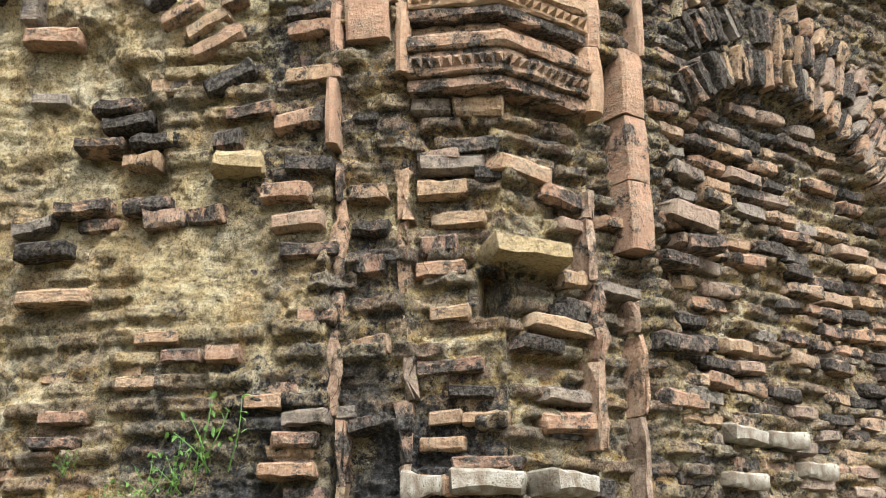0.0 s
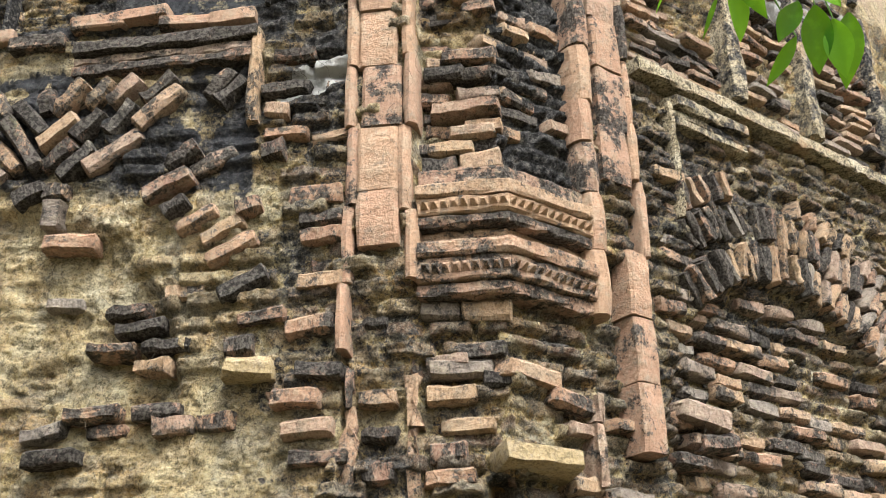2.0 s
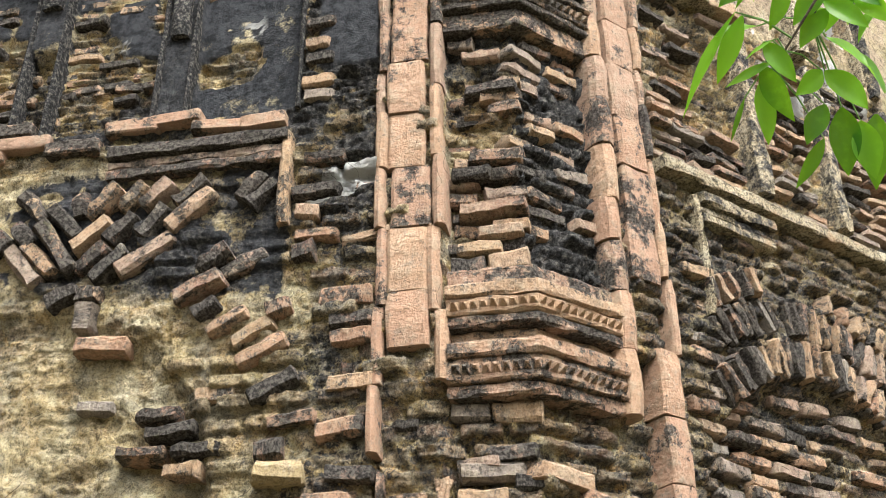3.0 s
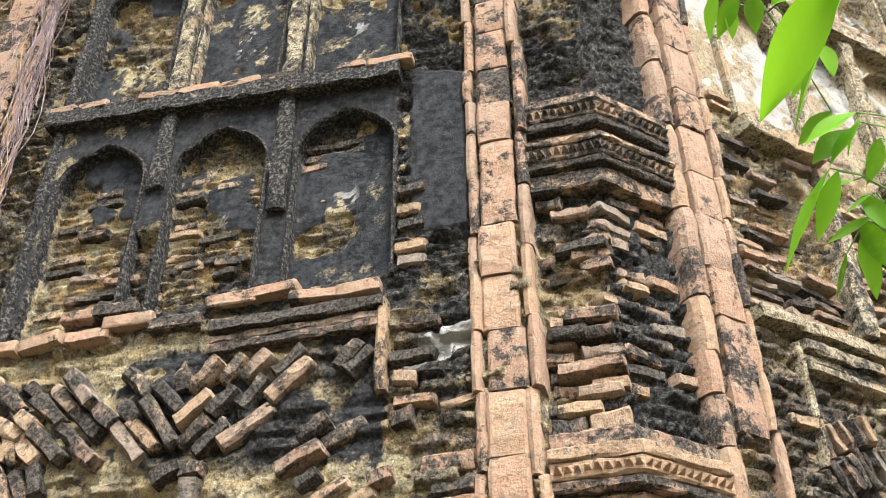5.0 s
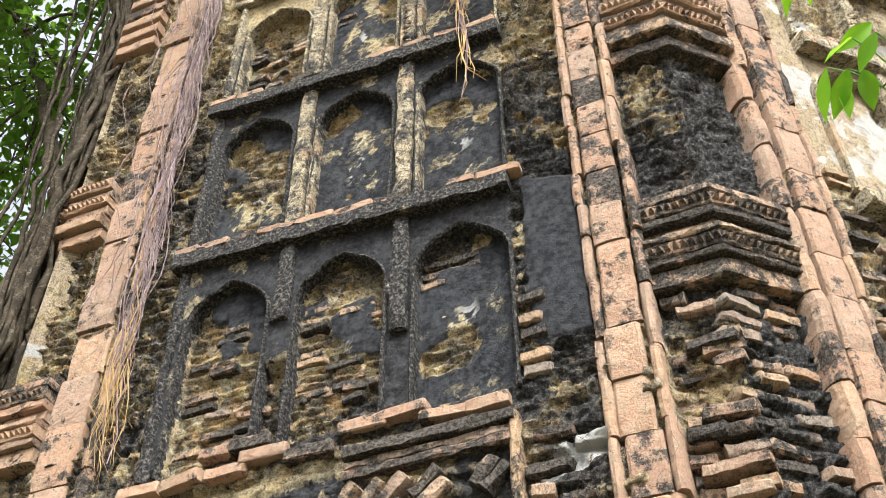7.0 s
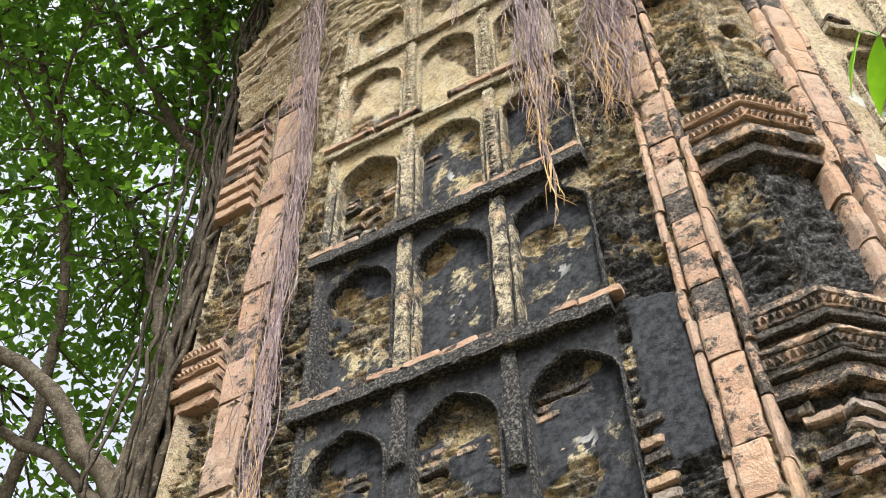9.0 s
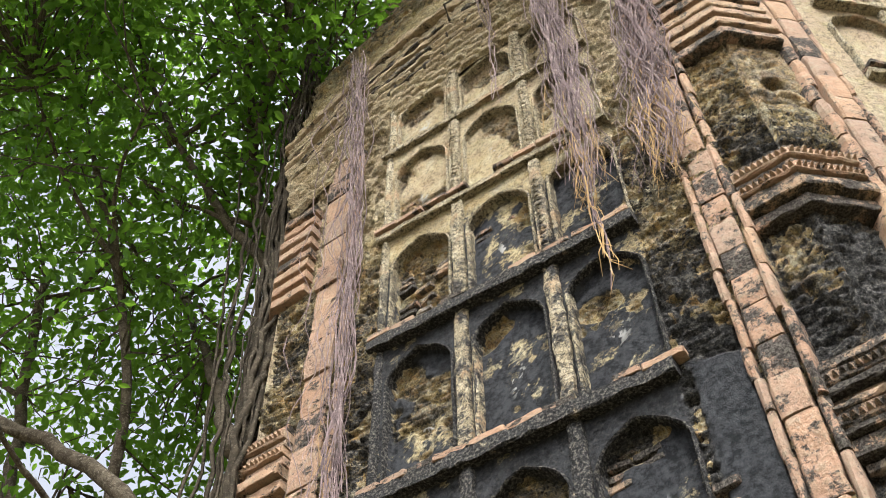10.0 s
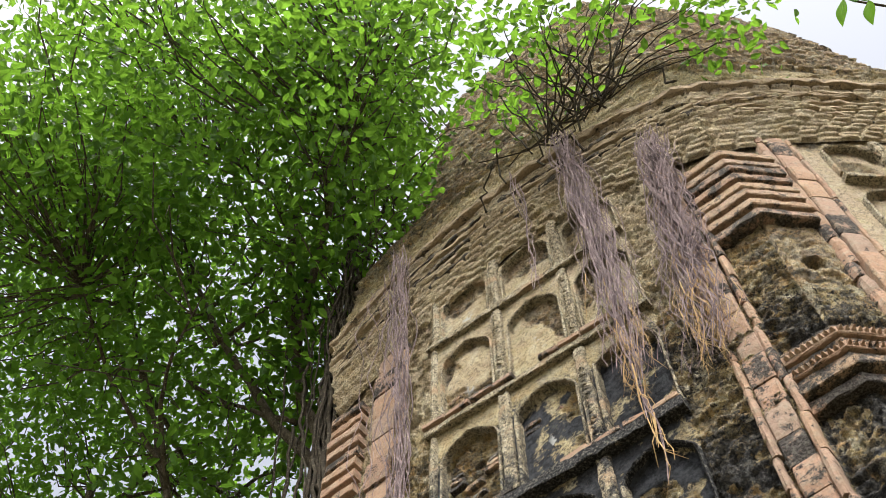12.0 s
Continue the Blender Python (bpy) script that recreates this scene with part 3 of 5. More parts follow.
# ---- cornice and roof ----
def crest(s):
    """Height of the bowed cornice line along a face, s from -1 to 1."""
    return 9.45 + 0.72 * (1 - s * s)


def bowed_ledge(frame_m, ua, ub, dz, h, d0, d1, seg=44, wear=0.008):
    verts, faces = [], []
    ring = [(d1, 0), (d0 + 0.01, 0), (d0, 0.012), (d0, h - 0.012), (d0 + 0.01, h), (d1, h)]
    for k in range(seg + 1):
        s = 2 * k / seg - 1
        drop = rng.normal(0, wear)
        for d, z in ring:
            u0, u1 = ua + 0.414 * d, ub - 0.414 * d
            verts.append(frame_m @ Vector((u0 + (u1 - u0) * k / seg, d + rng.normal(0, wear) + drop, crest(s) + dz + z + rng.normal(0, wear * 0.6))))
    for k in range(seg):
        for a in range(6):
            b = (a + 1) % 6
            faces.append((k * 6 + a, k * 6 + 6 + a, k * 6 + 6 + b, k * 6 + b))
    faces.append(tuple(range(6)))
    faces.append(tuple(seg * 6 + a for a in range(5, -1, -1)))
    return verts, faces


def parapet_sheet(name, frame_m, ua, ub, near):
    """From the wall head up the cornice and the tall tapering brick roof to its crown."""
    cols, rows = (190, 520) if near else (24, 60)
    S, T = np.meshgrid(np.linspace(-1, 1, cols), np.linspace(0, 1, rows) ** 1.5)
    zoff = -0.3 + T * 15.2
    d = np.interp(zoff, [-0.3, 0.45, 0.72, 1.9, 2.4, 4.2, 6.2, 8.0, 10.6, 12.6, 14.2, 14.9], [0.02, -0.10, -0.10, 0.05, 0.22, 0.60, 0.80, 0.98, 1.35, 1.95, 3.1, 4.38])
    mask, rnd, jut = courses(S * 1.83, zoff, 0.075, 0.19, 203)
    rough = fbm(S * 1.83, zoff, 2.0, 5, 211) - 0.5
    steps = sm(zoff, 1.7, 2.0)
    tooth = zoff / 0.21 + 0.3 * rough
    tooth = tooth - np.floor(tooth)
    relief = 0.08 * rough - mask * (0.014 + 0.028 * jut) - 0.09 * steps * sm(tooth, 0.45, 0.6)
    d = d + relief
    zz = 9.45 + 0.72 * (1 - S * S) * np.exp(-0.12 * np.maximum(0, zoff)) + zoff
    u0, u1 = ua + 0.414 * d, ub - 0.414 * d
    U = u0 + (u1 - u0) * (S + 1) / 2
    v = placed(frame_m, U, d, zz).reshape(-1, 3)
    i = np.arange(rows * cols).reshape(rows, cols)
    faces = np.stack([i[:-1, :-1], i[:-1, 1:], i[1:, 1:], i[1:, :-1]], -1).reshape(-1, 4).tolist()
    smooth_band = sm(zoff, 0.80, 0.9) * (1 - sm(zoff + 0.4 * rough, 1.5, 1.9))
    attrs = dict(brick=mask * (1 - smooth_band), rnd=rnd, plaster=np.maximum(0.8 * smooth_band, 0.85 * (1 - sm(zoff, 0.6, 0.8))), soot=-0.20 + 0.7 * rough + 0.20 * steps, pink=0.40 * (1 - sm(zoff, 0.6, 1.0)), white=0 * zoff)
    return mesh_of(name, v.tolist(), faces, WALL, True, {k: np.broadcast_to(a, zoff.shape).reshape(-1) for k, a in attrs.items()})


COURSES = [(0.02, 0.06, -0.02), (0.11, 0.06, -0.05), (0.20, 0.06, -0.085), (0.29, 0.06, -0.10), (0.38, 0.06, -0.13), (0.47, 0.06, -0.13), (0.70, 0.085, -0.165)]
start, turn = Vector((0, 0, 0)), 45
for k in range(8):
    fm = face_matrix(start, turn)
    near = k in (0, 7)
    ua, ub = 0.0, SIDE
    roof = tagged(new("roof"), "curved brick roof with a bowed, stepped cornice, mossy and weathered", "roof", kind="structure")
    part("parapet", parapet_sheet("parapet", fm, ua, ub, near), roof)
    for dz, h, d0 in COURSES if near or k == 6 else COURSES[-1:]:
        part("cornice_course", mesh_of("cornice_course", *bowed_ledge(fm, ua, ub, dz, h, d0, 0.2), CORNICE), roof)
    start = fm @ Vector((SIDE, 0, 0))
    turn += 45


# ---- strips of terracotta along the corners ----
def upright(frame_m, u0, u1, z0, z1, d0, d1, roll=False, wear=0.004):
    """A worn upright piece; roll: with a rounded front."""
    w = u1 - u0
    if roll:
        ring = [(u0, d1), (u0, d0 + 0.55 * w), (u0 + 0.15 * w, d0 + 0.18 * w), (u0 + 0.5 * w, d0), (u0 + 0.85 * w, d0 + 0.18 * w), (u1, d0 + 0.55 * w), (u1, d1)]
    else:
        b = 0.012
        ring = [(u0, d1), (u0, d0 + b), (u0 + b, d0), ((u0 + u1) / 2, d0), (u1 - b, d0), (u1, d0 + b), (u1, d1)]
    n = max(3, int((z1 - z0) / 0.06) + 1)
    verts, faces = [], []
    for k in range(n):
        z = z0 + (z1 - z0) * k / (n - 1)
        ends = 0.008 if k in (0, n - 1) else 0
        for u, d in ring:
            verts.append(frame_m @ Vector((u + rng.normal(0, wear), d + ends + rng.normal(0, wear), z + rng.normal(0, wear * 0.5))))
    m = len(ring)
    for k in range(n - 1):
        for a in range(m):
            b2 = (a + 1) % m
            faces.append((k * m + a, k * m + b2, k * m + m + b2, k * m + m + a))
    faces.append(tuple(range(m - 1, -1, -1)))
    faces.append(tuple((n - 1) * m + a for a in range(m)))
    return verts, faces


def strip(name, parent, frame_m, u0, u1, z0, z1, d0, piece, roll=False, jitter=0.3, gaps=0.0, material=None, wear=0.0018):
    z = z0
    while z < z1 - 0.03:
        h = min(piece * (1 + rng.uniform(-jitter, jitter)), z1 - z)
        if rng.random() >= gaps:
            off = rng.normal(0, 0.006)
            v, f = upright(frame_m, u0 + off, u1 + off, z + 0.003, z + h - 0.004, d0 + rng.normal(0, 0.006), 0.16, roll, wear)
            me = mesh_of(name, [p - frame_m @ Vector((u0, 0, z)) for p in v], f, material or STRIP)
            part(name, me, parent, matrix=Matrix.Translation(frame_m @ Vector((u0, 0, z))))
        z += h


strip("terracotta_block", wall_front, FRONT, -0.565, -0.522, 3.08, 9.6, -0.018, 0.26, True)
strip("terracotta_block", wall_front, FRONT, -0.512, -0.370, 3.20, 9.6, -0.014, 0.235, False, 0.12)
strip("terracotta_block", wall_front, FRONT, -0.360, -0.312, 3.08, 9.6, -0.020, 0.26, True)
strip("terracotta_block", wall_front, FRONT, -0.565, -0.530, 2.84, 3.07, -0.030, 0.26, True, 0.1)
strip("terracotta_sliver", wall_front, FRONT, -0.545, -0.520, 1.55, 2.80, 0.035, 0.22, True, 0.4, 0.15, MOULD, 0.010)
strip("terracotta_sliver", wall_front, FRONT, -0.350, -0.320, 1.55, 3.02, 0.055, 0.20, True, 0.4, 0.12, MOULD, 0.010)
strip("terracotta_block", wall_front, FRONT, -3.250, -3.030, 2.6, 9.6, -0.015, 0.30, False, 0.15)
strip("terracotta_block", wall_front, FRONT, -2.985, -2.925, 2.6, 9.6, -0.020, 0.28, True)
strip("terracotta_block", wall_flank, FLANK, 0.370, 0.455, 3.02, 9.6, -0.012, 0.22, True)
strip("terracotta_block", wall_flank, FLANK, 0.470, 0.615, 3.57, 9.6, -0.010, 0.27, False, 0.12)
strip("terracotta_block", wall_flank, FLANK, 0.625, 0.665, 3.30, 9.6, -0.012, 0.25, True)
strip("terracotta_block", wall_flank, FLANK, 0.550, 0.655, 2.57, 3.32, 0.000, 0.25, False, 0.1)
strip("terracotta_sliver", wall_flank, FLANK, 0.364, 0.390, 1.9, 2.75, 0.020, 0.24, True, 0.3, 0.1, MOULD, 0.007)
strip("terracotta_sliver", wall_flank, FLANK, 0.566, 0.592, 1.7, 2.40, 0.030, 0.28, True, 0.3, 0.05, MOULD, 0.007)


# ---- mouldings round the corner piers ----
def corner_band(z0, z1, d0, left=False, back=0.2, wear=0.003, bevel=0.008, ends=(-0.31, 0.38)):
    """A moulding that turns the corner with a mitre."""
    ring = [(back, z0), (d0 + bevel, z0), (d0, z0 + bevel), (d0, z1 - bevel), (d0 + bevel, z1), (back, z1)]
    stations = []
    for k in range(7):
        stations.append(("a", k / 6))
    for k in range(1, 8):
        stations.append(("b", k / 7))
    verts, faces = [], []
    for side, t in stations:
        for d, z in ring:
            c = -0.414 * d
            if side == "a":
                p = Vector((ends[0] + (c - ends[0]) * t, d, z))
            else:
                cu = 0.414 * d
                p = FLANK @ Vector((cu + (ends[1] - cu) * t, d, z))
            p += Vector((rng.normal(0, wear), rng.normal(0, wear), rng.normal(0, wear)))
            if left:
                p.x = -SIDE - p.x
            verts.append(p)
    for k in range(len(stations) - 1):
        for a in range(6):
            b = (a + 1) % 6
            q = (k * 6 + a, k * 6 + 6 + a, k * 6 + 6 + b, k * 6 + b)
            faces.append(q[::-1] if left else q)
    faces.append(tuple(range(6)))
    faces.append(tuple((len(stations) - 1) * 6 + a for a in range(5, -1, -1)))
    return verts, faces


def dentil_band(z0, z1, d0, left=False, pitch=0.032):
    """A moulding with a row of small pyramids on its front."""
    base = corner_band(z0, z1, d0 + 0.012, left)
    pieces = [base]
    h = (z1 - z0) * 0.24
    zm = (z0 + z1) / 2 + 0.1 * h
    for fm, a, b in ((FRONT, -0.30, 0.0), (FLANK, 0.0, 0.37)):
        n = int((b - a) / pitch)
        for k in range(n):
            u = a + (k + 0.5) * (b - a) / n
            w = pitch * 0.5 * rng.uniform(0.8, 1.0)
            tip = d0 - 0.014 + rng.normal(0, 0.003)
            v = [fm @ Vector(q) for q in ((u - w, d0 + 0.013, zm - h), (u + w, d0 + 0.013, zm - h), (u + w, d0 + 0.013, zm + h), (u - w, d0 + 0.013, zm + h), (u - 0.25 * w, tip, zm), (u + 0.25 * w, tip, zm))]
            if left:
                v = [Vector((-SIDE - p.x, p.y, p.z)) for p in v]
            f = [(0, 1, 5, 4), (1, 2, 5), (2, 3, 4, 5), (3, 0, 4)]
            pieces.append((v, [q[::-1] for q in f] if left else f))
    return joined(*pieces)


SET_LOW = (("m", 3.02, 3.065, 0.025), ("t", 3.065, 3.15, -0.005), ("m", 3.15, 3.20, -0.012), ("m", 3.20, 3.265, 0.055), ("m", 3.265, 3.305, 0.010), ("t", 3.305, 3.37, -0.010), ("m", 3.37, 3.42, -0.008), ("m", 3.42, 3.50, 0.040))
SET_MID = (("m", 4.59, 4.68, 0.040), ("m", 4.685, 4.72, 0.010), ("t", 4.72, 4.795, -0.010), ("m", 4.795, 4.83, -0.010), ("m", 4.835, 4.90, 0.045), ("m", 4.90, 4.945, 0.005), ("t", 4.945, 5.02, -0.012), ("m", 5.02, 5.07, -0.004), ("m", 5.07, 5.13, 0.05))
SET_HIGH = (("m", 6.10, 6.18, 0.03), ("m", 6.20, 6.27, -0.015), ("m", 6.285, 6.35, 0.02), ("t", 6.355, 6.42, -0.015), ("m", 6.43, 6.48, 0.015), ("t", 6.49, 6.56, -0.02), ("m", 6.565, 6.62, 0.02))
SET_TOP = tuple(("m", 7.95 + 0.148 * k, 8.035 + 0.148 * k, -0.028 - 0.006 * (k % 3)) for k in range(8))
for level in (SET_LOW, SET_MID, SET_HIGH, SET_TOP):
    for kind, z0, z1, d0 in level:
        for left in (False, True):
            if left and level is SET_LOW:
                continue
            form = dentil_band(z0, z1, d0, left) if kind == "t" else corner_band(z0, z1, d0, left)
            part("dentil_course" if kind == "t" else "moulding", mesh_of("moulding", *form, PALE if kind == "t" else STRIP if left else MOULD), wall_front)


# ---- shelves, mullions and niche frames ----
def arch_trim(frame_m, mid, half, z0, spring, apex, d0, d1, width=0.017, seg=22):
    """A raised frame that follows the outline of a niche."""
    line = [(-half, z0 + (spring - z0) * k / 5) for k in range(5)]
    line += [(half * (2 * k / seg - 1), float(arch_top(np.array(half * (2 * k / seg - 1)), half, spring, apex))) for k in range(seg + 1)]
    line += [(half, spring - (spring - z0) * (k + 1) / 5) for k in range(5)]
    verts, faces = [], []
    n = len(line)
    for k, (x, z) in enumerate(line):
        ax, az = line[max(0, k - 1)]
        bx, bz = line[min(n - 1, k + 1)]
        t = Vector((bx - ax, bz - az)).normalized()
        nx, nz = -t.y, t.x
        for off, d in ((0, d1), (0, d0), (0.5 * width, d0 - 0.010), (width, d0), (width, d1)):
            verts.append(frame_m @ Vector((mid + x + nx * off + rng.normal(0, 0.002), d + rng.normal(0, 0.002) + (0.006 if hash2(k // 3, mid * 7, z0) > 0.78 else 0), z + nz * off)))
    for k in range(n - 1):
        for a in range(4):
            faces.append((k * 5 + a, k * 5 + a + 1, k * 5 + 6 + a, k * 5 + 5 + a))
    faces.append((0, 1, 2, 3, 4))
    faces.append(tuple((n - 1) * 5 + a for a in (4, 3, 2, 1, 0)))
    return verts, faces


def crust_material(name="crusted_render", shift=0.0):
    """Old lime render: cream where clean, black where the crust has grown; the crust keeps to the belt below the pale top."""
    g = Tree(name)
    sep = g.nt.nodes.new("ShaderNodeSeparateXYZ")
    g.put(sep.inputs[0], g.coord)
    belt = g.step(g.calc("ADD", sep.outputs["Z"], g.calc("MULTIPLY", g.calc("SUBTRACT", g.noise(1.2, 4), 0.5), 2.0)), 6.9, 8.1)
    fine, mid = g.noise(60, 6, 0.72), g.noise(7, 6, 0.7)
    clean = g.ramp(mid, (0.35, (0.34, 0.26, 0.17)), (0.5, (0.50, 0.40, 0.27)), (0.65, (0.60, 0.53, 0.41)))
    clean = speckled(g, clean)
    clean = g.mix(g.calc("MULTIPLY", g.step(g.noise(4, 4), 0.55, 0.65), 0.5), clean, (0.50, 0.28, 0.17))
    n = g.calc("ADD", g.noise(9, 7, 0.75), g.calc("MULTIPLY", g.calc("SUBTRACT", fine, 0.5), 0.6))
    black = g.ramp(fine, (0.42, (0.013, 0.014, 0.016)), (0.52, (0.042, 0.045, 0.050)), (0.62, (0.17, 0.16, 0.14)))
    lower = g.step(n, 0.42 - shift, 0.52 - shift)
    upper = g.step(n, 0.62 - 0.4 * shift, 0.76 - 0.4 * shift)
    both = g.mix(belt, lower, upper)
    col = g.mix(g.calc("MULTIPLY", both, 0.985), clean, black)
    return g.done(col, g.calc("ADD", fine, mid), 1.0, 0.02)


CRUST = crust_material()
CRUST_DARK = crust_material("black_render", 0.12)
CRUST_PALE = crust_material("pale_render", -0.16)
CRUST_MID = crust_material("stained_render", -0.06)

for front, fm, owner in ((True, FRONT, wall_front), (False, FLANK, wall_flank)):
    mids = bays(front)
    lo, hi = (-2.70, -0.86) if front else (0.86, 2.60)
    for k, z in enumerate(SHELVES):
        if k == 0:
            continue
        z -= 0 if front else FLANK_DROP
        form = bar(fm, lo, hi if front or k > 1 else 1.36, z - (0.05 if k < 3 else 0.035), z + (0.04 if k < 3 else 0.025), -0.05 if k < 3 else -0.028, 0.12, 0.0035)
        shelf = part("shelf", mesh_of("shelf", *(tilted(form) if front else form), CRUST_DARK if front and k < 3 else CRUST if front else CRUST_PALE), owner)
        u = lo
        while u < hi - 0.1 and k < 4 and (front or k > 1):
            l = rng.uniform(0.14, 0.22)
            if rng.random() < 0.7:
                lift = float(tilt(u + l / 2, z)) if front else 0
                lay_brick(shelf, fm, u + l / 2, 0.02, z + 0.057 + lift, l, 0.045, 4.6 * min(1, -4 * lift) if front else 0, 0.14, FLAT_BRICKS)
            u += l + 0.01
    for k, (z0, spring, apex) in enumerate(ROWS_OF_NICHES):
        drop = 0 if front else FLANK_DROP
        shape = tilted if front else tuple
        ztop = (SHELVES[k + 1] - 0.055 if k < 4 else 9.85) - drop
        for j, mid in enumerate(mids):
            if front or k > 0:
                part("niche_frame", mesh_of("niche_frame", *shape(arch_trim(fm, mid, BAY_HALF, z0 - 0.02 - drop, spring - drop, apex - drop, 0.004, 0.10)), (CRUST_DARK if k < 2 else CRUST_MID if k == 2 else CRUST) if front else CRUST_PALE), owner)
        for j in range(2):
            m = (mids[j] + mids[j + 1]) / 2
            if front and k == 0:
                zb = 4.95 if j == 0 else 4.72
            else:
                zb = SHELVES[k] + 0.05 - (drop if k else 0)
            mullion = part("mullion", mesh_of("mullion", *shape(upright(fm, m - 0.042, m + 0.042, zb, ztop, -0.018, 0.1, False, 0.005)), (CRUST_DARK if k == 0 else CRUST_MID) if front else CRUST_MID if k == 0 else CRUST_PALE), owner)
            if front and k in (1, 2):
                part("colonnette", mesh_of("colonnette", *tilted(upright(fm, m + 0.062, m + 0.088, zb, ztop - 0.25, -0.006, 0.1, True, 0.003)), CRUST_MID), owner)
            if k >= 2 and (front or j == 0):
                zc = zb + 0.05
                while zc < ztop - 0.06 and rng.random() < 0.97:
                    part("baluster_ring", mesh_of("baluster_ring", *shape(upright(fm, m - 0.046, m + 0.046, zc, zc + 0.04, -0.034, 0.05, True, 0.003)), CRUST if front else CRUST_PALE), mullion)
                    zc += 0.052
        edge = lo + 0.06 if front else hi - 0.06
        part("mullion", mesh_of("mullion", *shape(upright(fm, edge - 0.03, edge + 0.03, SHELVES[k] + 0.05 - (drop if k else 0), ztop, -0.015, 0.1, True, 0.004)), CRUST_DARK if front and k < 2 else CRUST), owner)

# lintel of moulded render under the lowest shelf, with its hanging return
for z0, z1, d0 in ((4.02, 4.06, -0.025), (4.065, 4.10, -0.015), (4.105, 4.16, -0.04)):
    part("lintel", mesh_of("lintel", *bar(FRONT, -1.62, -0.90, z0, z1, d0, 0.1), BRICK_DARK), wall_front)
    part("lintel", mesh_of("lintel", *bar(FLANK, 0.92, 1.36, z0 - 0.04, z1 - 0.04, d0 + 0.03, 0.12, 0.003), CRUST_MID), wall_flank)
part("lintel", mesh_of("lintel", *upright(FRONT, -0.925, -0.885, 3.74, 4.15, -0.03, 0.1), BRICK_DARK), wall_front)
part("lintel", mesh_of("lintel", *upright(FLANK, 0.885, 0.910, 3.55, 4.10, 0.0, 0.1), CRUST_PALE), wall_flank)
part("shelf", mesh_of("shelf", *bar(FLANK, 0.70, 2.6, 4.15, 4.21, -0.022, 0.12, 0.0035), CRUST_PALE), wall_flank)


# ---- bricks that stand proud of the worn faces ----
def lay_list(parent, frame_m, d, rows, stock=None):
    for u, z, l, h, a in rows:
        lay_brick(parent, frame_m, u, d + 0.055, z, max(l, 0.09), min(max(h, 0.042), 0.075), a, 0.13, stock)


lay_list(wall_front, FRONT, 0.0, [(-0.66, 2.94, 0.17, 0.07, 0), (-0.7, 2.7, 0.16, 0.06, 0), (-0.66, 2.6, 0.17, 0.06, 0), (-0.63, 2.79, 0.16, 0.05, 0), (-0.9, 2.89, 0.1, 0.07, 5), (-0.83, 2.99, 0.17, 0.04, 5),
    (-0.9, 3.11, 0.18, 0.06, 25), (-0.95, 3.25, 0.19, 0.06, 25), (-0.98, 3.32, 0.16, 0.055, 27), (-1.08, 3.37, 0.16, 0.055, 27), (-1.5, 2.56, 0.18, 0.05, 0), (-1.45, 2.4, 0.24, 0.05, 0)])
lay_list(wall_front, FRONT, 0.02, [(-1.1, 2.64, 0.14, 0.06, 0), (-0.96, 2.65, 0.13, 0.06, 0), (-1.3, 3.05, 0.16, 0.05, 0), (-1.25, 2.99, 0.18, 0.05, 0), (-1.35, 2.92, 0.17, 0.04, 0), (-1.15, 2.92, 0.18, 0.05, 0), (-1.1, 3.1, 0.14, 0.06, 0),
    (-1.19, 2.85, 0.13, 0.05, 0), (-1.39, 2.7, 0.19, 0.05, 0), (-1.16, 2.69, 0.17, 0.05, 0)], DARK_BRICKS)
lay_list(wall_front, FRONT, 0.0, [(-0.63, 3.27, 0.15, 0.06, 0), (-0.63, 3.1, 0.16, 0.06, 0), (-1.54, 3.32, 0.2, 0.06, 0), (-0.62, 1.99, 0.14, 0.045, 0), (-0.66, 1.93, 0.14, 0.045, 0), (-0.68, 1.84, 0.17, 0.045, 0),
    (-1.14, 2.11, 0.15, 0.04, 0), (-1.01, 2.19, 0.13, 0.04, 0), (-0.88, 2.19, 0.11, 0.05, 0), (-0.76, 2.04, 0.12, 0.04, 0), (-1.38, 2.02, 0.15, 0.04, 0), (-1.4, 1.94, 0.15, 0.04, 0), (-1.09, 2.25, 0.14, 0.04, 0), (-0.6, 2.29, 0.12, 0.05, 0)])
lay_list(wall_front, FRONT, 0.08, [(-0.19, 2.79, 0.21, 0.06, 0), (-0.22, 2.71, 0.16, 0.06, 0), (-0.11, 2.85, 0.16, 0.05, 0), (-0.23, 2.52, 0.12, 0.065, 0), (-0.23, 2.44, 0.16, 0.05, 0), (-0.2, 2.3, 0.13, 0.04, 0), (-0.2, 2.14, 0.2, 0.05, 0),
    (-0.14, 2.06, 0.14, 0.04, 0), (-0.1, 1.98, 0.14, 0.04, 0), (-0.22, 1.99, 0.1, 0.04, 0), (-0.1, 2.98, 0.16, 0.07, 0), (-0.25, 2.99, 0.13, 0.06, 0), (-0.23, 1.91, 0.14, 0.04, 0), (-0.12, 1.79, 0.21, 0.06, 0), (-0.27, 1.79, 0.11, 0.06, 0), (-0.1, 1.85, 0.21, 0.04, 0)])
lay_list(wall_front, FRONT, 0.05, [(-0.46, 2.95, 0.09, 0.04, 0), (-0.44, 2.46, 0.11, 0.07, 0), (-0.44, 2.21, 0.14, 0.06, 0), (-0.45, 2.7, 0.13, 0.05, 0), (-0.44, 2.58, 0.12, 0.05, 0), (-0.44, 1.97, 0.12, 0.05, 0)], DARK_BRICKS)
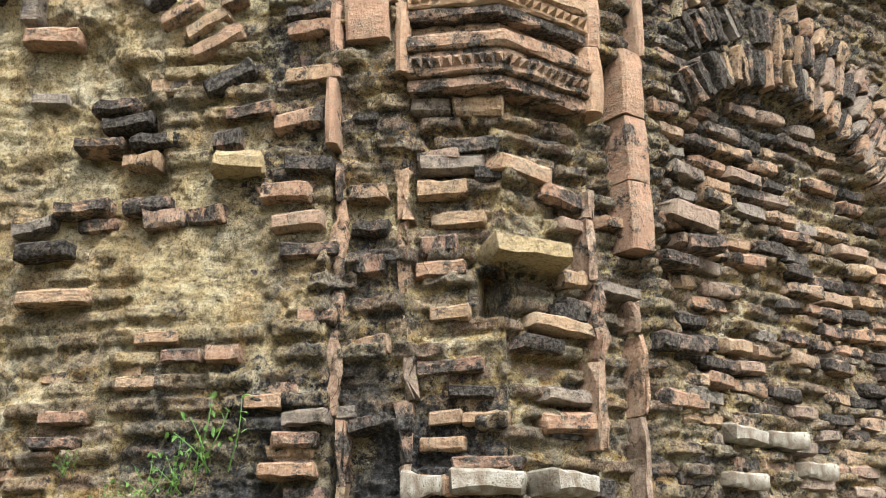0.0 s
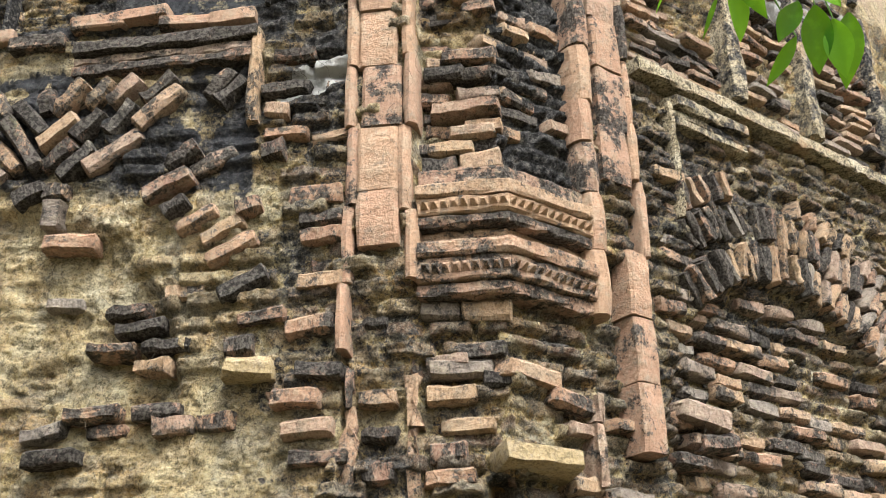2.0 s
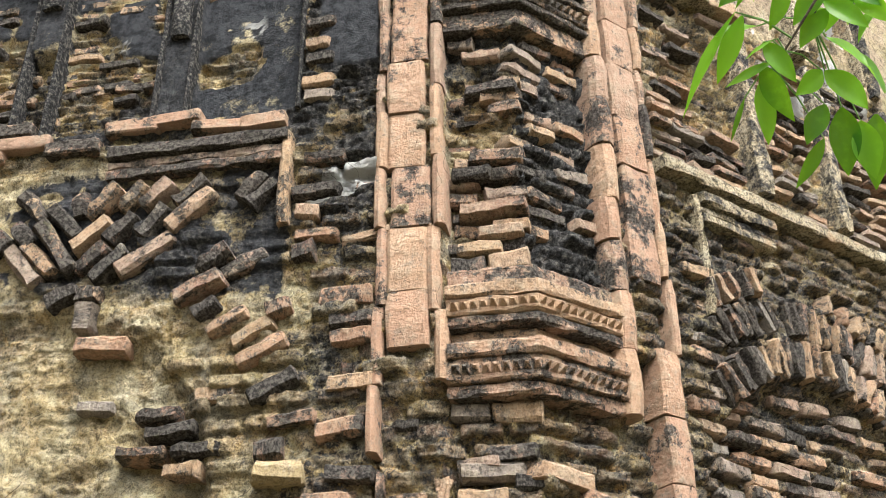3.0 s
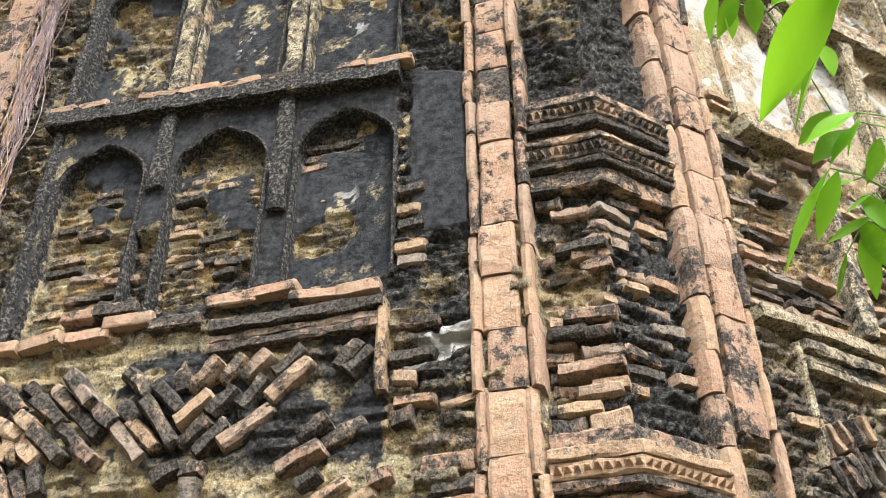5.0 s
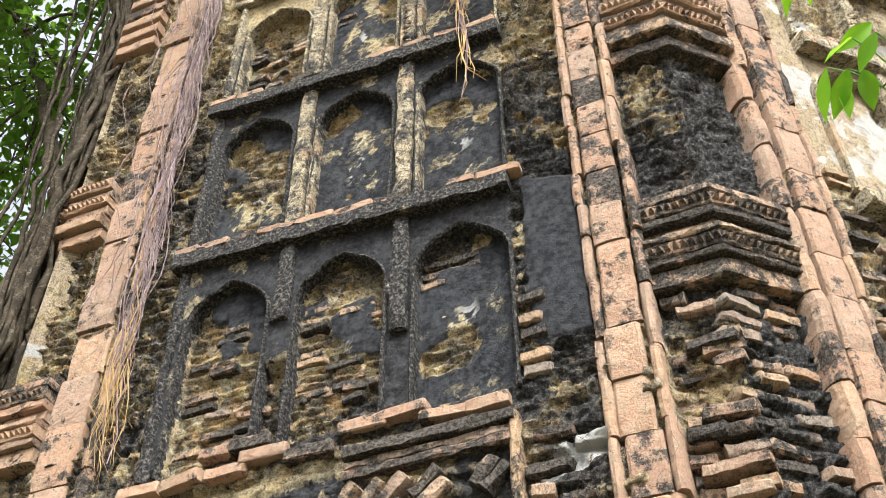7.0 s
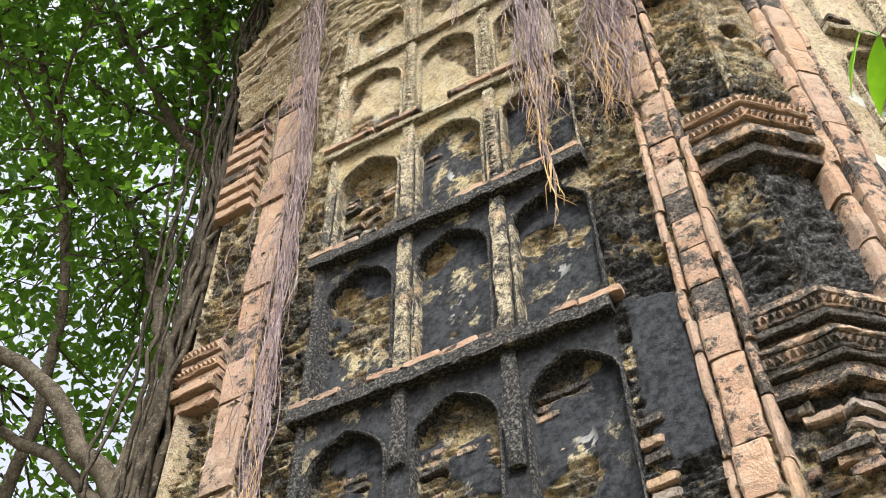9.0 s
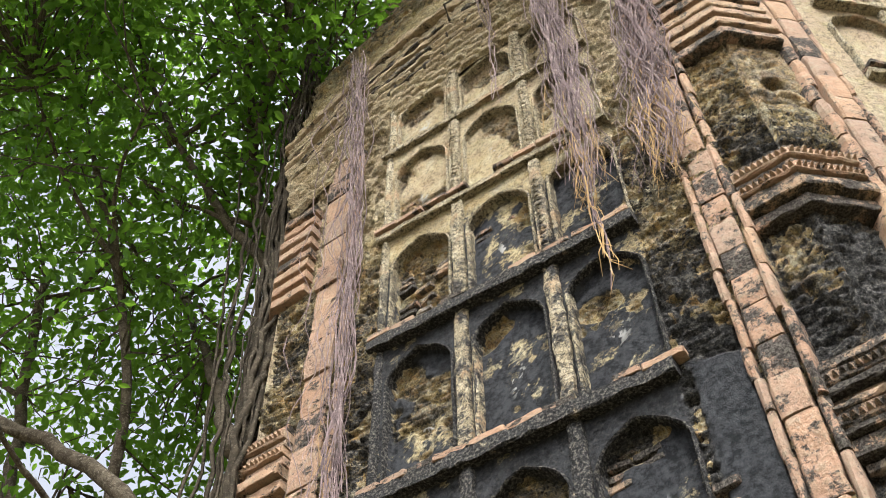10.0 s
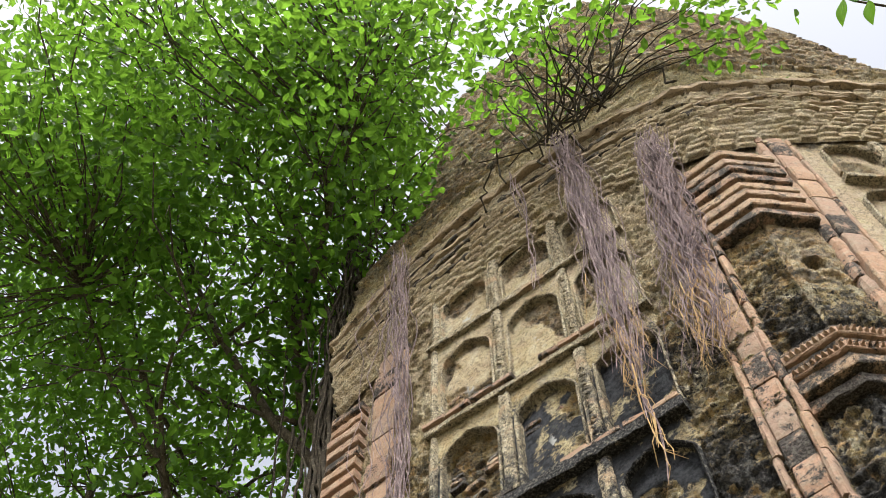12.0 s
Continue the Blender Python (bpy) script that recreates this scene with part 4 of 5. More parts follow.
lay_list(wall_flank, FLANK, 0.06, [(0.12, 2.77, 0.22, 0.06, -4), (0.29, 2.71, 0.19, 0.06, -6), (0.33, 2.62, 0.13, 0.045, 0), (0.33, 2.44, 0.12, 0.06, 0), (0.26, 2.28, 0.24, 0.05, 0), (0.17, 2.21, 0.17, 0.045, 0), (0.33, 2.35, 0.13, 0.05, 0),
    (0.28, 2.06, 0.22, 0.05, 0), (0.29, 1.98, 0.26, 0.065, 0), (0.53, 2.67, 0.13, 0.04, 0), (0.52, 2.43, 0.17, 0.04, 0), (0.33, 1.79, 0.19, 0.07, 0)])
lay_list(wall_front, FRONT, 0.0, [(-0.8, 4.4, 0.13, 0.055, 0), (-0.8, 4.33, 0.12, 0.055, 0), (-0.76, 4.03, 0.17, 0.05, 0), (-0.79, 3.88, 0.18, 0.055, 0), (-0.82, 3.79, 0.09, 0.06, 0), (-0.78, 3.69, 0.16, 0.045, 0), (-0.82, 3.62, 0.08, 0.065, 0),
    (-0.66, 3.42, 0.19, 0.075, 0), (-0.64, 3.33, 0.15, 0.055, 0), (-1.62, 3.44, 0.11, 0.07, 85), (-0.80, 4.52, 0.12, 0.055, 0), (-0.81, 4.60, 0.1, 0.055, 0), (-0.8, 4.70, 0.12, 0.055, 0)])
lay_list(wall_front, FRONT, -0.02, [(-2.62, 4.21, 0.22, 0.06, 0), (-2.40, 4.22, 0.22, 0.06, 0), (-2.18, 4.2, 0.2, 0.06, 0), (-2.01, 4.25, 0.22, 0.06, 0), (-1.79, 4.2, 0.23, 0.06, 0), (-1.55, 4.27, 0.22, 0.06, 0), (-1.37, 4.28, 0.21, 0.055, 0),
    (-1.2, 4.22, 0.2, 0.05, 0), (-1.01, 4.22, 0.18, 0.06, 0), (-2.08, 4.32, 0.2, 0.06, 0), (-2.25, 4.31, 0.15, 0.055, 0)], FLAT_BRICKS)
lay_list(wall_front, FRONT, 0.06, [(-0.13, 4.3, 0.2, 0.055, 3), (-0.19, 3.76, 0.16, 0.055, 0), (-0.12, 3.66, 0.16, 0.05, 0), (-0.2, 3.59, 0.16, 0.055, 0), (-0.13, 3.98, 0.2, 0.055, 0), (-0.22, 3.92, 0.15, 0.055, 0), (-0.24, 3.53, 0.12, 0.07, 0), (-0.1, 3.53, 0.15, 0.07, 0)])
lay_list(wall_flank, FLANK, 0.02, [(0.78, 2.28, 0.24, 0.065, 0), (0.8, 2.58, 0.16, 0.05, 0), (0.89, 2.76, 0.22, 0.07, -8), (0.96, 2.67, 0.17, 0.065, 0), (0.76, 2.09, 0.2, 0.06, 0)])
lay_list(wall_flank, FLANK, 0.0, [(1.05, 1.99, 0.2, 0.06, 0), (1.27, 1.99, 0.18, 0.06, 0), (1.43, 1.89, 0.2, 0.06, 0), (1.02, 1.84, 0.18, 0.055, 0), (0.22, 1.79, 0.2, 0.07, 0)], WHITE_BRICKS)
lay_list(wall_front, FRONT, 0.05, [(-0.10, 1.795, 0.22, 0.07, 0), (-0.29, 1.79, 0.12, 0.065, 0)], WHITE_BRICKS)

# voussoirs of the two blind arches
FAN_FAR = [(-2.48, 3.96, 0.2, -49), (-2.37, 3.97, 0.14, -43), (-2.28, 3.87, 0.2, -43), (-2.23, 3.92, 0.17, -46), (-2.14, 3.94, 0.2, -49), (-2.37, 3.84, 0.19, -41), (-2.44, 3.8, 0.16, -37), (-2.02, 3.81, 0.15, -44), (-2.1, 3.8, 0.19, -48), (-2.16, 3.74, 0.15, -43),
           (-2.24, 3.71, 0.2, -44), (-1.9, 3.93, 0.19, -46), (-1.75, 3.84, 0.19, -51), (-1.78, 3.74, 0.24, -53), (-1.84, 3.7, 0.18, -50), (-1.91, 3.68, 0.21, -50), (-2.07, 3.65, 0.14, -39), (-2.33, 3.7, 0.17, -46), (-1.92, 3.81, 0.13, -52), (-2.48, 3.73, 0.16, -31)]
FAN_NEAR = [(-1.64, 3.78, 0.17, 33), (-1.53, 3.8, 0.14, 45), (-1.63, 3.69, 0.15, 35), (-1.56, 3.65, 0.16, 41), (-1.42, 3.68, 0.24, 35), (-1.41, 3.82, 0.15, 49), (-1.26, 3.85, 0.21, 38), (-1.27, 3.93, 0.15, 36), (-1.4, 3.93, 0.14, 40), (-1.5, 3.93, 0.13, 56), (-1.6, 3.91, 0.16, 54),
            (-1.71, 3.93, 0.11, -85), (-1.03, 3.92, 0.13, 49), (-0.99, 3.89, 0.13, 44), (-1.15, 3.62, 0.13, 39), (-1.04, 3.6, 0.17, 27), (-1.19, 3.51, 0.18, 25), (-0.9, 3.4, 0.09, 19), (-1.16, 3.43, 0.09, 32), (-1.72, 3.53, 0.12, 26), (-1.62, 3.53, 0.09, -2)]
PALE_ONES = (-1.91, -2.07, -1.64, -1.19, -0.9)
for u, z, length, angle in FAN_FAR + FAN_NEAR:
    lay_brick(wall_front, FRONT, u, 0.045 + rng.normal(0, 0.012), z, 1.05 * length, 0.062, angle, 0.14, BRICKS if u in PALE_ONES else BLACK_BRICKS if rng.random() < 0.55 else DARK_BRICKS)
for k in range(26):
    th = math.pi * (0.60 + 0.32 * (k % 13 + 0.5) / 13)
    rad = 0.92 if k < 13 else 1.11
    lay_brick(wall_front, FRONT, -1.95 + rad * math.cos(th), 0.045 + rng.normal(0, 0.015), 2.72 + rad * math.sin(th), 0.17, 0.055, math.degrees(th) + rng.normal(0, 5), 0.13, DARK_BRICKS)
for ring, (rad, n, length) in enumerate(((0.84, 52, 0.16), (1.02, 62, 0.16), (1.16, 66, 0.12))):
    for k in range(n):
        th = math.pi * (0.06 + 0.76 * (k + 0.5 * ring) / n)
        u, z = 1.50 + rad * math.cos(th), 2.65 + rad * math.sin(th)
        if z > 3.72 + 0.1 * rng.random() or u < 0.90 or rng.random() < 0.10:
            continue
        lay_brick(wall_flank, FLANK, u, 0.07 + rng.normal(0, 0.014), z, length * rng.uniform(0.75, 1.1), 0.034, math.degrees(th) + rng.normal(0, 8), 0.13, BLACK_BRICKS if u < 1.4 and rng.random() < 0.55 else DARK_BRICKS if rng.random() < 0.6 else BRICKS)

# courses on the flank below its arch, and between strip and arch
z = 1.62
while z < 3.9:
    u = 0.72 + rng.uniform(0, 0.15)
    while u < 2.5:
        l = rng.uniform(0.13, 0.2)
        r = math.hypot(u + l / 2 - 1.50, z - 2.65)
        if (r < 0.75 or z < 2.6 or u < 0.84) and rng.random() < 0.82 and not (z > 3.3 and u > 0.95):
            lay_brick(wall_flank, FLANK, u + l / 2, 0.105 + rng.normal(0, 0.016) + (0.04 if r < 0.75 else 0), z + rng.normal(0, 0.006), l, 0.05, 0, 0.13, BRICKS if rng.random() < 0.28 else DARK_BRICKS)
        u += l + rng.uniform(0.005, 0.05)
    z += 0.070

# thin worn courses on the flank above its shelf
z = 4.28
while z < 5.5:
    u = 0.69 + rng.uniform(0, 0.1)
    while u < 2.5:
        l = rng.uniform(0.12, 0.21)
        arch_gap = 0.9 < u < 1.3 and 4.5 < z < 5.15
        if rng.random() < (0.0 if z > 5.2 and u > 0.85 else 0.45 if arch_gap else 0.8) and min(abs(u + l / 2 - 1.37), abs(u + l / 2 - 1.92)) > 0.08:
            lay_brick(wall_flank, FLANK, u + l / 2, 0.10 + rng.normal(0, 0.014) + 0.05 * arch_gap, z + rng.normal(0, 0.005), l, 0.036, rng.normal(0, 1.5), 0.13, BRICKS)
        u += l + rng.uniform(0.004, 0.03)
    z += 0.054

# courses on the corner pier between its mouldings
for z0, z1 in ((3.55, 4.58), (1.6, 3.0)):
    z = z0
    while z < z1:
        for fm, a, b, owner in ((FRONT, -0.30, -0.02, wall_front), (FLANK, 0.02, 0.36, wall_flank)):
            u = a + rng.uniform(-0.05, 0.06)
            while u < b - 0.05:
                l = min(rng.uniform(0.11, 0.19), b - u)
                if rng.random() < (0.72 if z0 > 3 else 0.12) and not (-0.2 < u < 0.12 and 2.24 < z < 2.5):
                    lay_brick(owner, fm, u + l / 2, 0.155 + rng.normal(0, 0.016), z + rng.normal(0, 0.008), l, 0.05, 0, 0.13, DARK_BRICKS if rng.random() < 0.6 else BRICKS)
                u += l + 0.02
        z += 0.072

# rubble courses on the front face, left of the strip and inside the arch
places = []
z = 1.56
while z < 4.1:
    u = -2.9
    while u < -0.6:
        l = rng.uniform(0.11, 0.2)
        keep = 0.20 + 0.5 * float(sm(np.array(u), -0.95, -0.75)) - 0.15 * (2.3 < z < 2.95 and u < -0.95)
        r = math.hypot(u + 1.83, z - 2.76)
        if rng.random() < keep and not (r > 0.76 and z > 2.9 and u < -0.9):
            places.append((u + l / 2, 0.104 + rng.normal(0, 0.014), z + rng.normal(0, 0.01), l, rng.uniform(0.035, 0.055), rng.normal(0, 3)))
        u += l + rng.uniform(0.01, 0.08)
    z += 0.073
for u, d, z, l, h, a in places[:140]:
    lay_brick(wall_front, FRONT, u, d, z, l, h, a, 0.13, DARK_BRICKS if rng.random() < 0.6 else BRICKS)
rubble("rubble_courses", BRICK_RUBBLE, wall_front, FRONT, places[140:])

# exposed bricks inside the ruined niches
places = []
for mid, zlo, zhi, keep in ((-2.33, 4.35, 5.1, 0.6), (-2.02, 4.36, 4.72, 0.65), (-1.62, 4.36, 4.6, 0.5), (-1.73, 4.5, 5.1, 0.6), (-2.33, 6.85, 7.5, 0.7), (-2.33, 8.1, 8.6, 0.6), (-1.73, 7.3, 7.55, 0.6), (-1.125, 5.0, 5.15, 0.5)):
    z = zlo
    while z < zhi:
        u = mid - 0.21
        while u < mid + 0.1:
            l = rng.uniform(0.1, 0.18)
            if rng.random() < keep:
                places.append((u + l / 2, 0.13 + rng.normal(0, 0.01), z, l, 0.042, 0))
            u += l + 0.015
        z += 0.062
rubble("rubble_courses", BRICK_RUBBLE, wall_front, FRONT, places)

# projecting slab over the putlog hole, and the pale block
slab = worn_brick("stone_slab", SLAB, 0.275, 0.060, 0.22, 0.24, 7)
part("stone_slab", slab, wall_front, "flat projecting slab with a mossy top", Matrix.Translation((0.02, 0.175, 2.485)) @ pose(0, 0, 0, -6, 2, 26))
part("stone_block", worn_brick("stone_block", SLAB, 0.16, 0.068, 0.18, 0.28, 7), wall_front, "pale yellow block", Matrix.Translation((-0.86, 0.03, 2.80)) @ pose(0, 0, 0, 3, 3, 12))


# ---- fig tree ----
def bough(points, r0, r1, sides=7, wob=0.05):
    """Points and radii of a wandering limb through a few control points."""
    out, radii = [], []
    n = len(points) - 1
    for k in range(n):
        a, b = Vector(points[k]), Vector(points[k + 1])
        p0, p3 = Vector(points[max(0, k - 1)]), Vector(points[min(n, k + 2)])
        for s in range(6):
            t = s / 6
            q = 0.5 * ((2 * a) + (b - p0) * t + (2 * p0 - 5 * a + 4 * b - p3) * t * t + (3 * a - p0 - 3 * b + p3) * t ** 3)
            out.append(q + Vector(rng.normal(0, wob, 3)) * min(1, r0 * 6))
    out.append(Vector(points[-1]))
    for k in range(len(out)):
        radii.append(r0 + (r1 - r0) * k / (len(out) - 1))
    return out, radii


tree = tagged(new("fig_tree"), "large leafy fig tree with many limbs growing against the ruin", "tree")
limbs = [([(-4.95, 0.95, -0.1), (-4.92, 0.85, 3.0), (-4.75, 0.75, 6.0), (-4.55, 0.7, 8.2)], 0.17, 0.10),
         ([(-4.75, 0.75, 6.3), (-5.6, 0.3, 7.6), (-7.0, -0.2, 8.8), (-8.8, -0.6, 10.4)], 0.085, 0.04),
         ([(-4.75, 0.75, 6.2), (-5.5, 0.6, 7.0), (-6.8, 0.4, 8.0), (-8.4, 0.3, 9.2)], 0.06, 0.03),
         ([(-4.6, 0.72, 7.6), (-5.3, 0.9, 9.0), (-6.1, 1.2, 10.5), (-7.5, 1.5, 13.0)], 0.07, 0.03),
         ([(-4.55, 0.7, 8.2), (-4.4, 0.6, 9.6), (-4.7, 0.2, 11.5), (-4.6, -0.4, 14.0)], 0.09, 0.04),
         ([(-4.4, 0.6, 9.6), (-5.2, 0.2, 11.2), (-5.8, -0.5, 13.0), (-6.3, -1.2, 15.5)], 0.06, 0.025),
         ([(-4.7, 0.2, 11.5), (-3.9, -0.4, 12.8), (-3.4, -0.8, 14.2), (-2.8, -1.1, 15.8)], 0.05, 0.02),
         ([(-5.9, 1.6, -0.1), (-6.1, 1.3, 3.5), (-6.4, 0.9, 6.5), (-7.6, 0.5, 9.0), (-8.0, 0.2, 12.0)], 0.12, 0.05),
         ([(-6.4, 0.9, 6.5), (-6.0, 0.6, 8.5), (-6.2, 0.1, 10.5), (-6.6, -0.6, 12.5)], 0.06, 0.03),
         ([(-4.15, 0.55, 4.0), (-4.2, 0.45, 7.0), (-4.05, 0.4, 9.5), (-3.95, 0.3, 12.0), (-4.1, 0.0, 14.5)], 0.09, 0.06)]
for points, r0, r1 in list(limbs)[1:]:
    for k in range(5):
        a = Vector(points[-2]).lerp(Vector(points[-1]), rng.uniform(-0.6, 0.9))
        v = Vector((rng.normal(-0.3, 0.8), rng.normal(-0.5, 0.7), rng.uniform(0.2, 1.2)))
        b = a + v * rng.uniform(0.7, 1.2)
        if b.y < -1.2 or b.x > -3.6:
            continue
        limbs.append(([tuple(a), tuple(b), tuple(b + v.lerp(Vector((0, 0, 0.6)), 0.4) + Vector(rng.normal(0, 0.3, 3)))], 0.032, 0.010))
ends = []
for points, r0, r1 in limbs:
    p, r = bough(points, r0, r1)
    part("trunk" if points[0][2] < 0 else "limb", mesh_of("limb", *tube(p, r, 9), BARK, True), tree)
    ends += p[6:]


def clear_of_wall(p):
    """True where foliage stands clear of the wall faces and the open view of them."""
    side = (p.x - 0.15) + 1.14 * (p.y + 3.2)
    if p.z > 9.5:
        side -= 0.5 * (p.z - 9.5) * (1 if p.y > -0.8 else 0.5)
    return side < -0.12 and not (p.x > -4.0 and p.y > -0.15 and (p.z < 11.6 or p.x > -2.9))


twigs, sites = [], []
bulbs = [(-6.6, 0.2, 9.2, 1.5), (-5.6, 0.9, 10.8, 1.6), (-5.2, -0.2, 12.6, 2.0), (-4.1, -0.9, 13.6, 1.8), (-8.3, 0.4, 11.6, 2.4), (-6.9, -1.2, 14.4, 2.6),
         (-6.4, 2.6, 13.4, 2.6), (-9.2, 2.4, 9.4, 1.9), (-7.6, 0.2, 6.8, 1.2), (-5.4, -1.3, 16.2, 2.6), (-3.2, -1.2, 15.6, 1.8), (-8.6, -1.8, 17.0, 2.8), (-10.5, 0.2, 14.0, 2.6), (-6.6, 3.4, 7.6, 1.7), (-9.0, 3.0, 5.2, 1.7),
         (-4.7, -1.9, 13.4, 1.9), (-3.1, -1.9, 13.2, 1.4), (-6.5, -2.3, 12.4, 2.0), (-4.0, -2.2, 15.8, 2.2), (-8.6, -1.6, 13.6, 2.4), (-3.7, -0.35, 12.2, 0.9), (-3.0, -0.5, 13.6, 1.1), (-3.8, 0.3, 13.0, 1.1), (-3.4, 0.2, 15.0, 1.3), (-4.3, 0.6, 11.6, 1.0), (-3.5, 0.4, 16.8, 1.4), (-4.4, 0.2, 13.6, 1.4),
         (-5.2, -3.5, 13.7, 1.9), (-3.9, -2.8, 14.2, 1.7), (-2.8, -1.8, 14.4, 1.5), (-1.9, -1.1, 14.5, 0.9), (-6.2, -2.6, 13.6, 1.8), (-7.5, 1.8, 9.4, 1.6), (-6.7, 2.2, 10.0, 1.5), (-7.9, 2.2, 8.8, 1.5)]
weights = np.array([b[3] ** 2 * (0.9 if b[2] < 11 else 1.0) for b in bulbs])
weights = weights / weights.sum()
while len(sites) < 2300:
    b = bulbs[int(rng.choice(len(bulbs), p=weights))]
    v = Vector(rng.normal(0, 1, 3)).normalized() * b[3] * rng.uniform(0.25, 1.05) ** 0.6
    p = Vector(b[:3]) + v
    thin = float(fbm(np.array(p.x + 0.6 * p.y), np.array(p.z - 0.4 * p.y), 0.75, 3, 301)) < 0.50
    if clear_of_wall(p) and p.z > 3.8 and not (thin and rng.random() < (0.88 if p.z < 11.5 else 0.5)):
        sites.append((p, v.normalized()))
ends_np = np.array([tuple(e) for e in ends])
for p, v in sites:
    d = np.linalg.norm(ends_np - np.array(p), axis=1)
    if rng.random() < 0.55:
        base = Vector(ends_np[int(np.argmin(d))])
        base = p + (base - p) * min(1.0, 1.3 / max(0.01, (base - p).length))
        mid = (base + p) / 2 + Vector(rng.normal(0, 0.12, 3))
        twigs.append(tube([base, mid, p, p + v * 0.25], [0.014, 0.010, 0.006, 0.003], 4))
part("twig_work", mesh_of("twig_work", *joined(*twigs), BARK), tree)["kind"] = "stuff"


def leaf_shape(base, along, face, length, width):
    """A pointed leaf, folded a little on its midrib: eight corners."""
    side = along.cross(face).normalized()
    up = side.cross(along)
    pts = [base, base + along * (0.3 * length) + side * (0.46 * width) + up * (0.08 * width), base + along * (0.68 * length) + side * (0.40 * width) + up * (0.05 * width), base + along * length - up * (0.12 * length),
           base + along * (0.68 * length) - side * (0.40 * width) + up * (0.05 * width), base + along * (0.3 * length) - side * (0.46 * width) + up * (0.08 * width), base + along * (0.5 * length) - up * (0.05 * width)]
    return pts, [(0, 1, 6), (1, 2, 6), (2, 3, 6), (3, 4, 6), (4, 5, 6), (5, 0, 6)]


def foliage(name, places, size, material, parent, per=30, spread=0.34):
    verts, faces = [], []
    for p, v in places:
        for _ in range(per):
            base = p + Vector(rng.normal(0, spread, 3))
            if parent is tree and not clear_of_wall(base):
                continue
            along = (Vector(rng.normal(0, 1, 3)) + v * 0.5 + Vector((0, 0, -0.5))).normalized()
            up = (Vector(rng.normal(0, 0.6, 3)) + Vector((0, 0, 1))).normalized()
            if abs(along.dot(up)) > 0.95:
                continue
            l = size * rng.uniform(0.7, 1.25)
            q, f = leaf_shape(base, along, up, l, l * 0.52)
            o = len(verts)
            verts += q
            faces += [tuple(o + i for i in t) for t in f]
    ob = part(name, mesh_of(name, verts, faces, material), parent)
    return tagged(ob, kind="stuff")


foliage("crown", sites, 0.132, LEAF, tree, 22, 0.29)

# ---- creeping roots and vines on the far corner ----
vines = tagged(new("climbing_roots"), "tangle of dark fig roots climbing the corner of the ruin", "roots")
for k in range(105):
    x0 = -3.70 - abs(rng.normal(0, 0.09 if k < 80 else 0.28))
    y0 = 0.05 + abs(rng.normal(0, 0.25))
    z0, z1 = rng.uniform(1.5, 7.5), rng.uniform(9.5, 13.0)
    pts = []
    n = 7
    for i in range(n + 1):
        t = i / n
        z = z0 + (z1 - z0) * t
        lean = 0.10 * max(0, z - 9.0)
        pts.append((x0 + 0.05 * math.sin(k + 2.2 * z) - 0.06 * max(0, z - 7.0) * (k % 5) / 4 + lean * rng.uniform(-0.4, 1.0), y0 - 0.06 * max(0, z - 9.3) + rng.normal(0, 0.06), z))
    r = rng.uniform(0.006, 0.024) if k % 24 else rng.uniform(0.022, 0.034)
    p, rr = bough(pts, r, r * 0.7, wob=0.11)
    part("root", mesh_of("root", *tube(p, rr, 5), VINE, True), vines)


# ---- hanging aerial roots ----
def root_curtain(label, top, width, low, lean, count, tip_share=0.5, r=0.0055, spread_low=1.0, swing=0.02):
    thing = tagged(new("aerial_roots"), label, "roots")
    shafts, tips = [], []
    for k in range(count):
        a = rng.normal(0, 0.5)
        x = top[0] + a * width
        y = top[1] + rng.normal(0, 0.05)
        zlow = low + abs(rng.normal(0, 0.55)) * (0.4 + abs(a))
        z = top[2] + rng.normal(0, 0.08)
        n = max(6, int((z - zlow) / 0.16))
        pts, ph = [], rng.uniform(0, 6, 2)
        for i in range(n + 1):
            t = i / n
            pts.append(Vector((x + lean * t + a * width * (spread_low - 1) * t + swing * math.sin(ph[0] + 5 * t + 0.9 * i) + rng.normal(0, 0.008), -0.06 + (y + 0.06) * max(0.25, 1 - 1.6 * t) + swing * math.cos(ph[1] + 0.8 * i), z + (zlow - z) * t)))
        rad = r * rng.uniform(0.6, 1.5)
        cut = n - (2 + int(rng.integers(3))) if rng.random() < tip_share else n
        shafts.append(tube(pts[:cut + 1], [rad * (1 - 0.4 * i / n) for i in range(cut + 1)], 4))
        if cut < n:
            tips.append(tube(pts[cut:], [rad * 0.75 * (1 - 0.6 * i / (n - cut)) for i in range(n - cut + 1)], 4))
            for _ in range(2):
                e = pts[cut] + (pts[-1] - pts[cut]) * rng.random()
                tips.append(tube([e, e + Vector((rng.normal(0, 0.03), rng.normal(0, 0.02), -0.10)), e + Vector((rng.normal(0, 0.05), rng.normal(0, 0.03), -0.22))], [rad * 0.6, rad * 0.45, rad * 0.2], 4))
    part("root_curtain", mesh_of("root_curtain", *joined(*shafts), ROOT), thing)["kind"] = "stuff"
    if tips:
        ob = part("root_fringe", mesh_of("root_fringe", *joined(*tips), ROOT_TIP), thing, "orange young root tips")
        ob["kind"] = "stuff"
    return thing


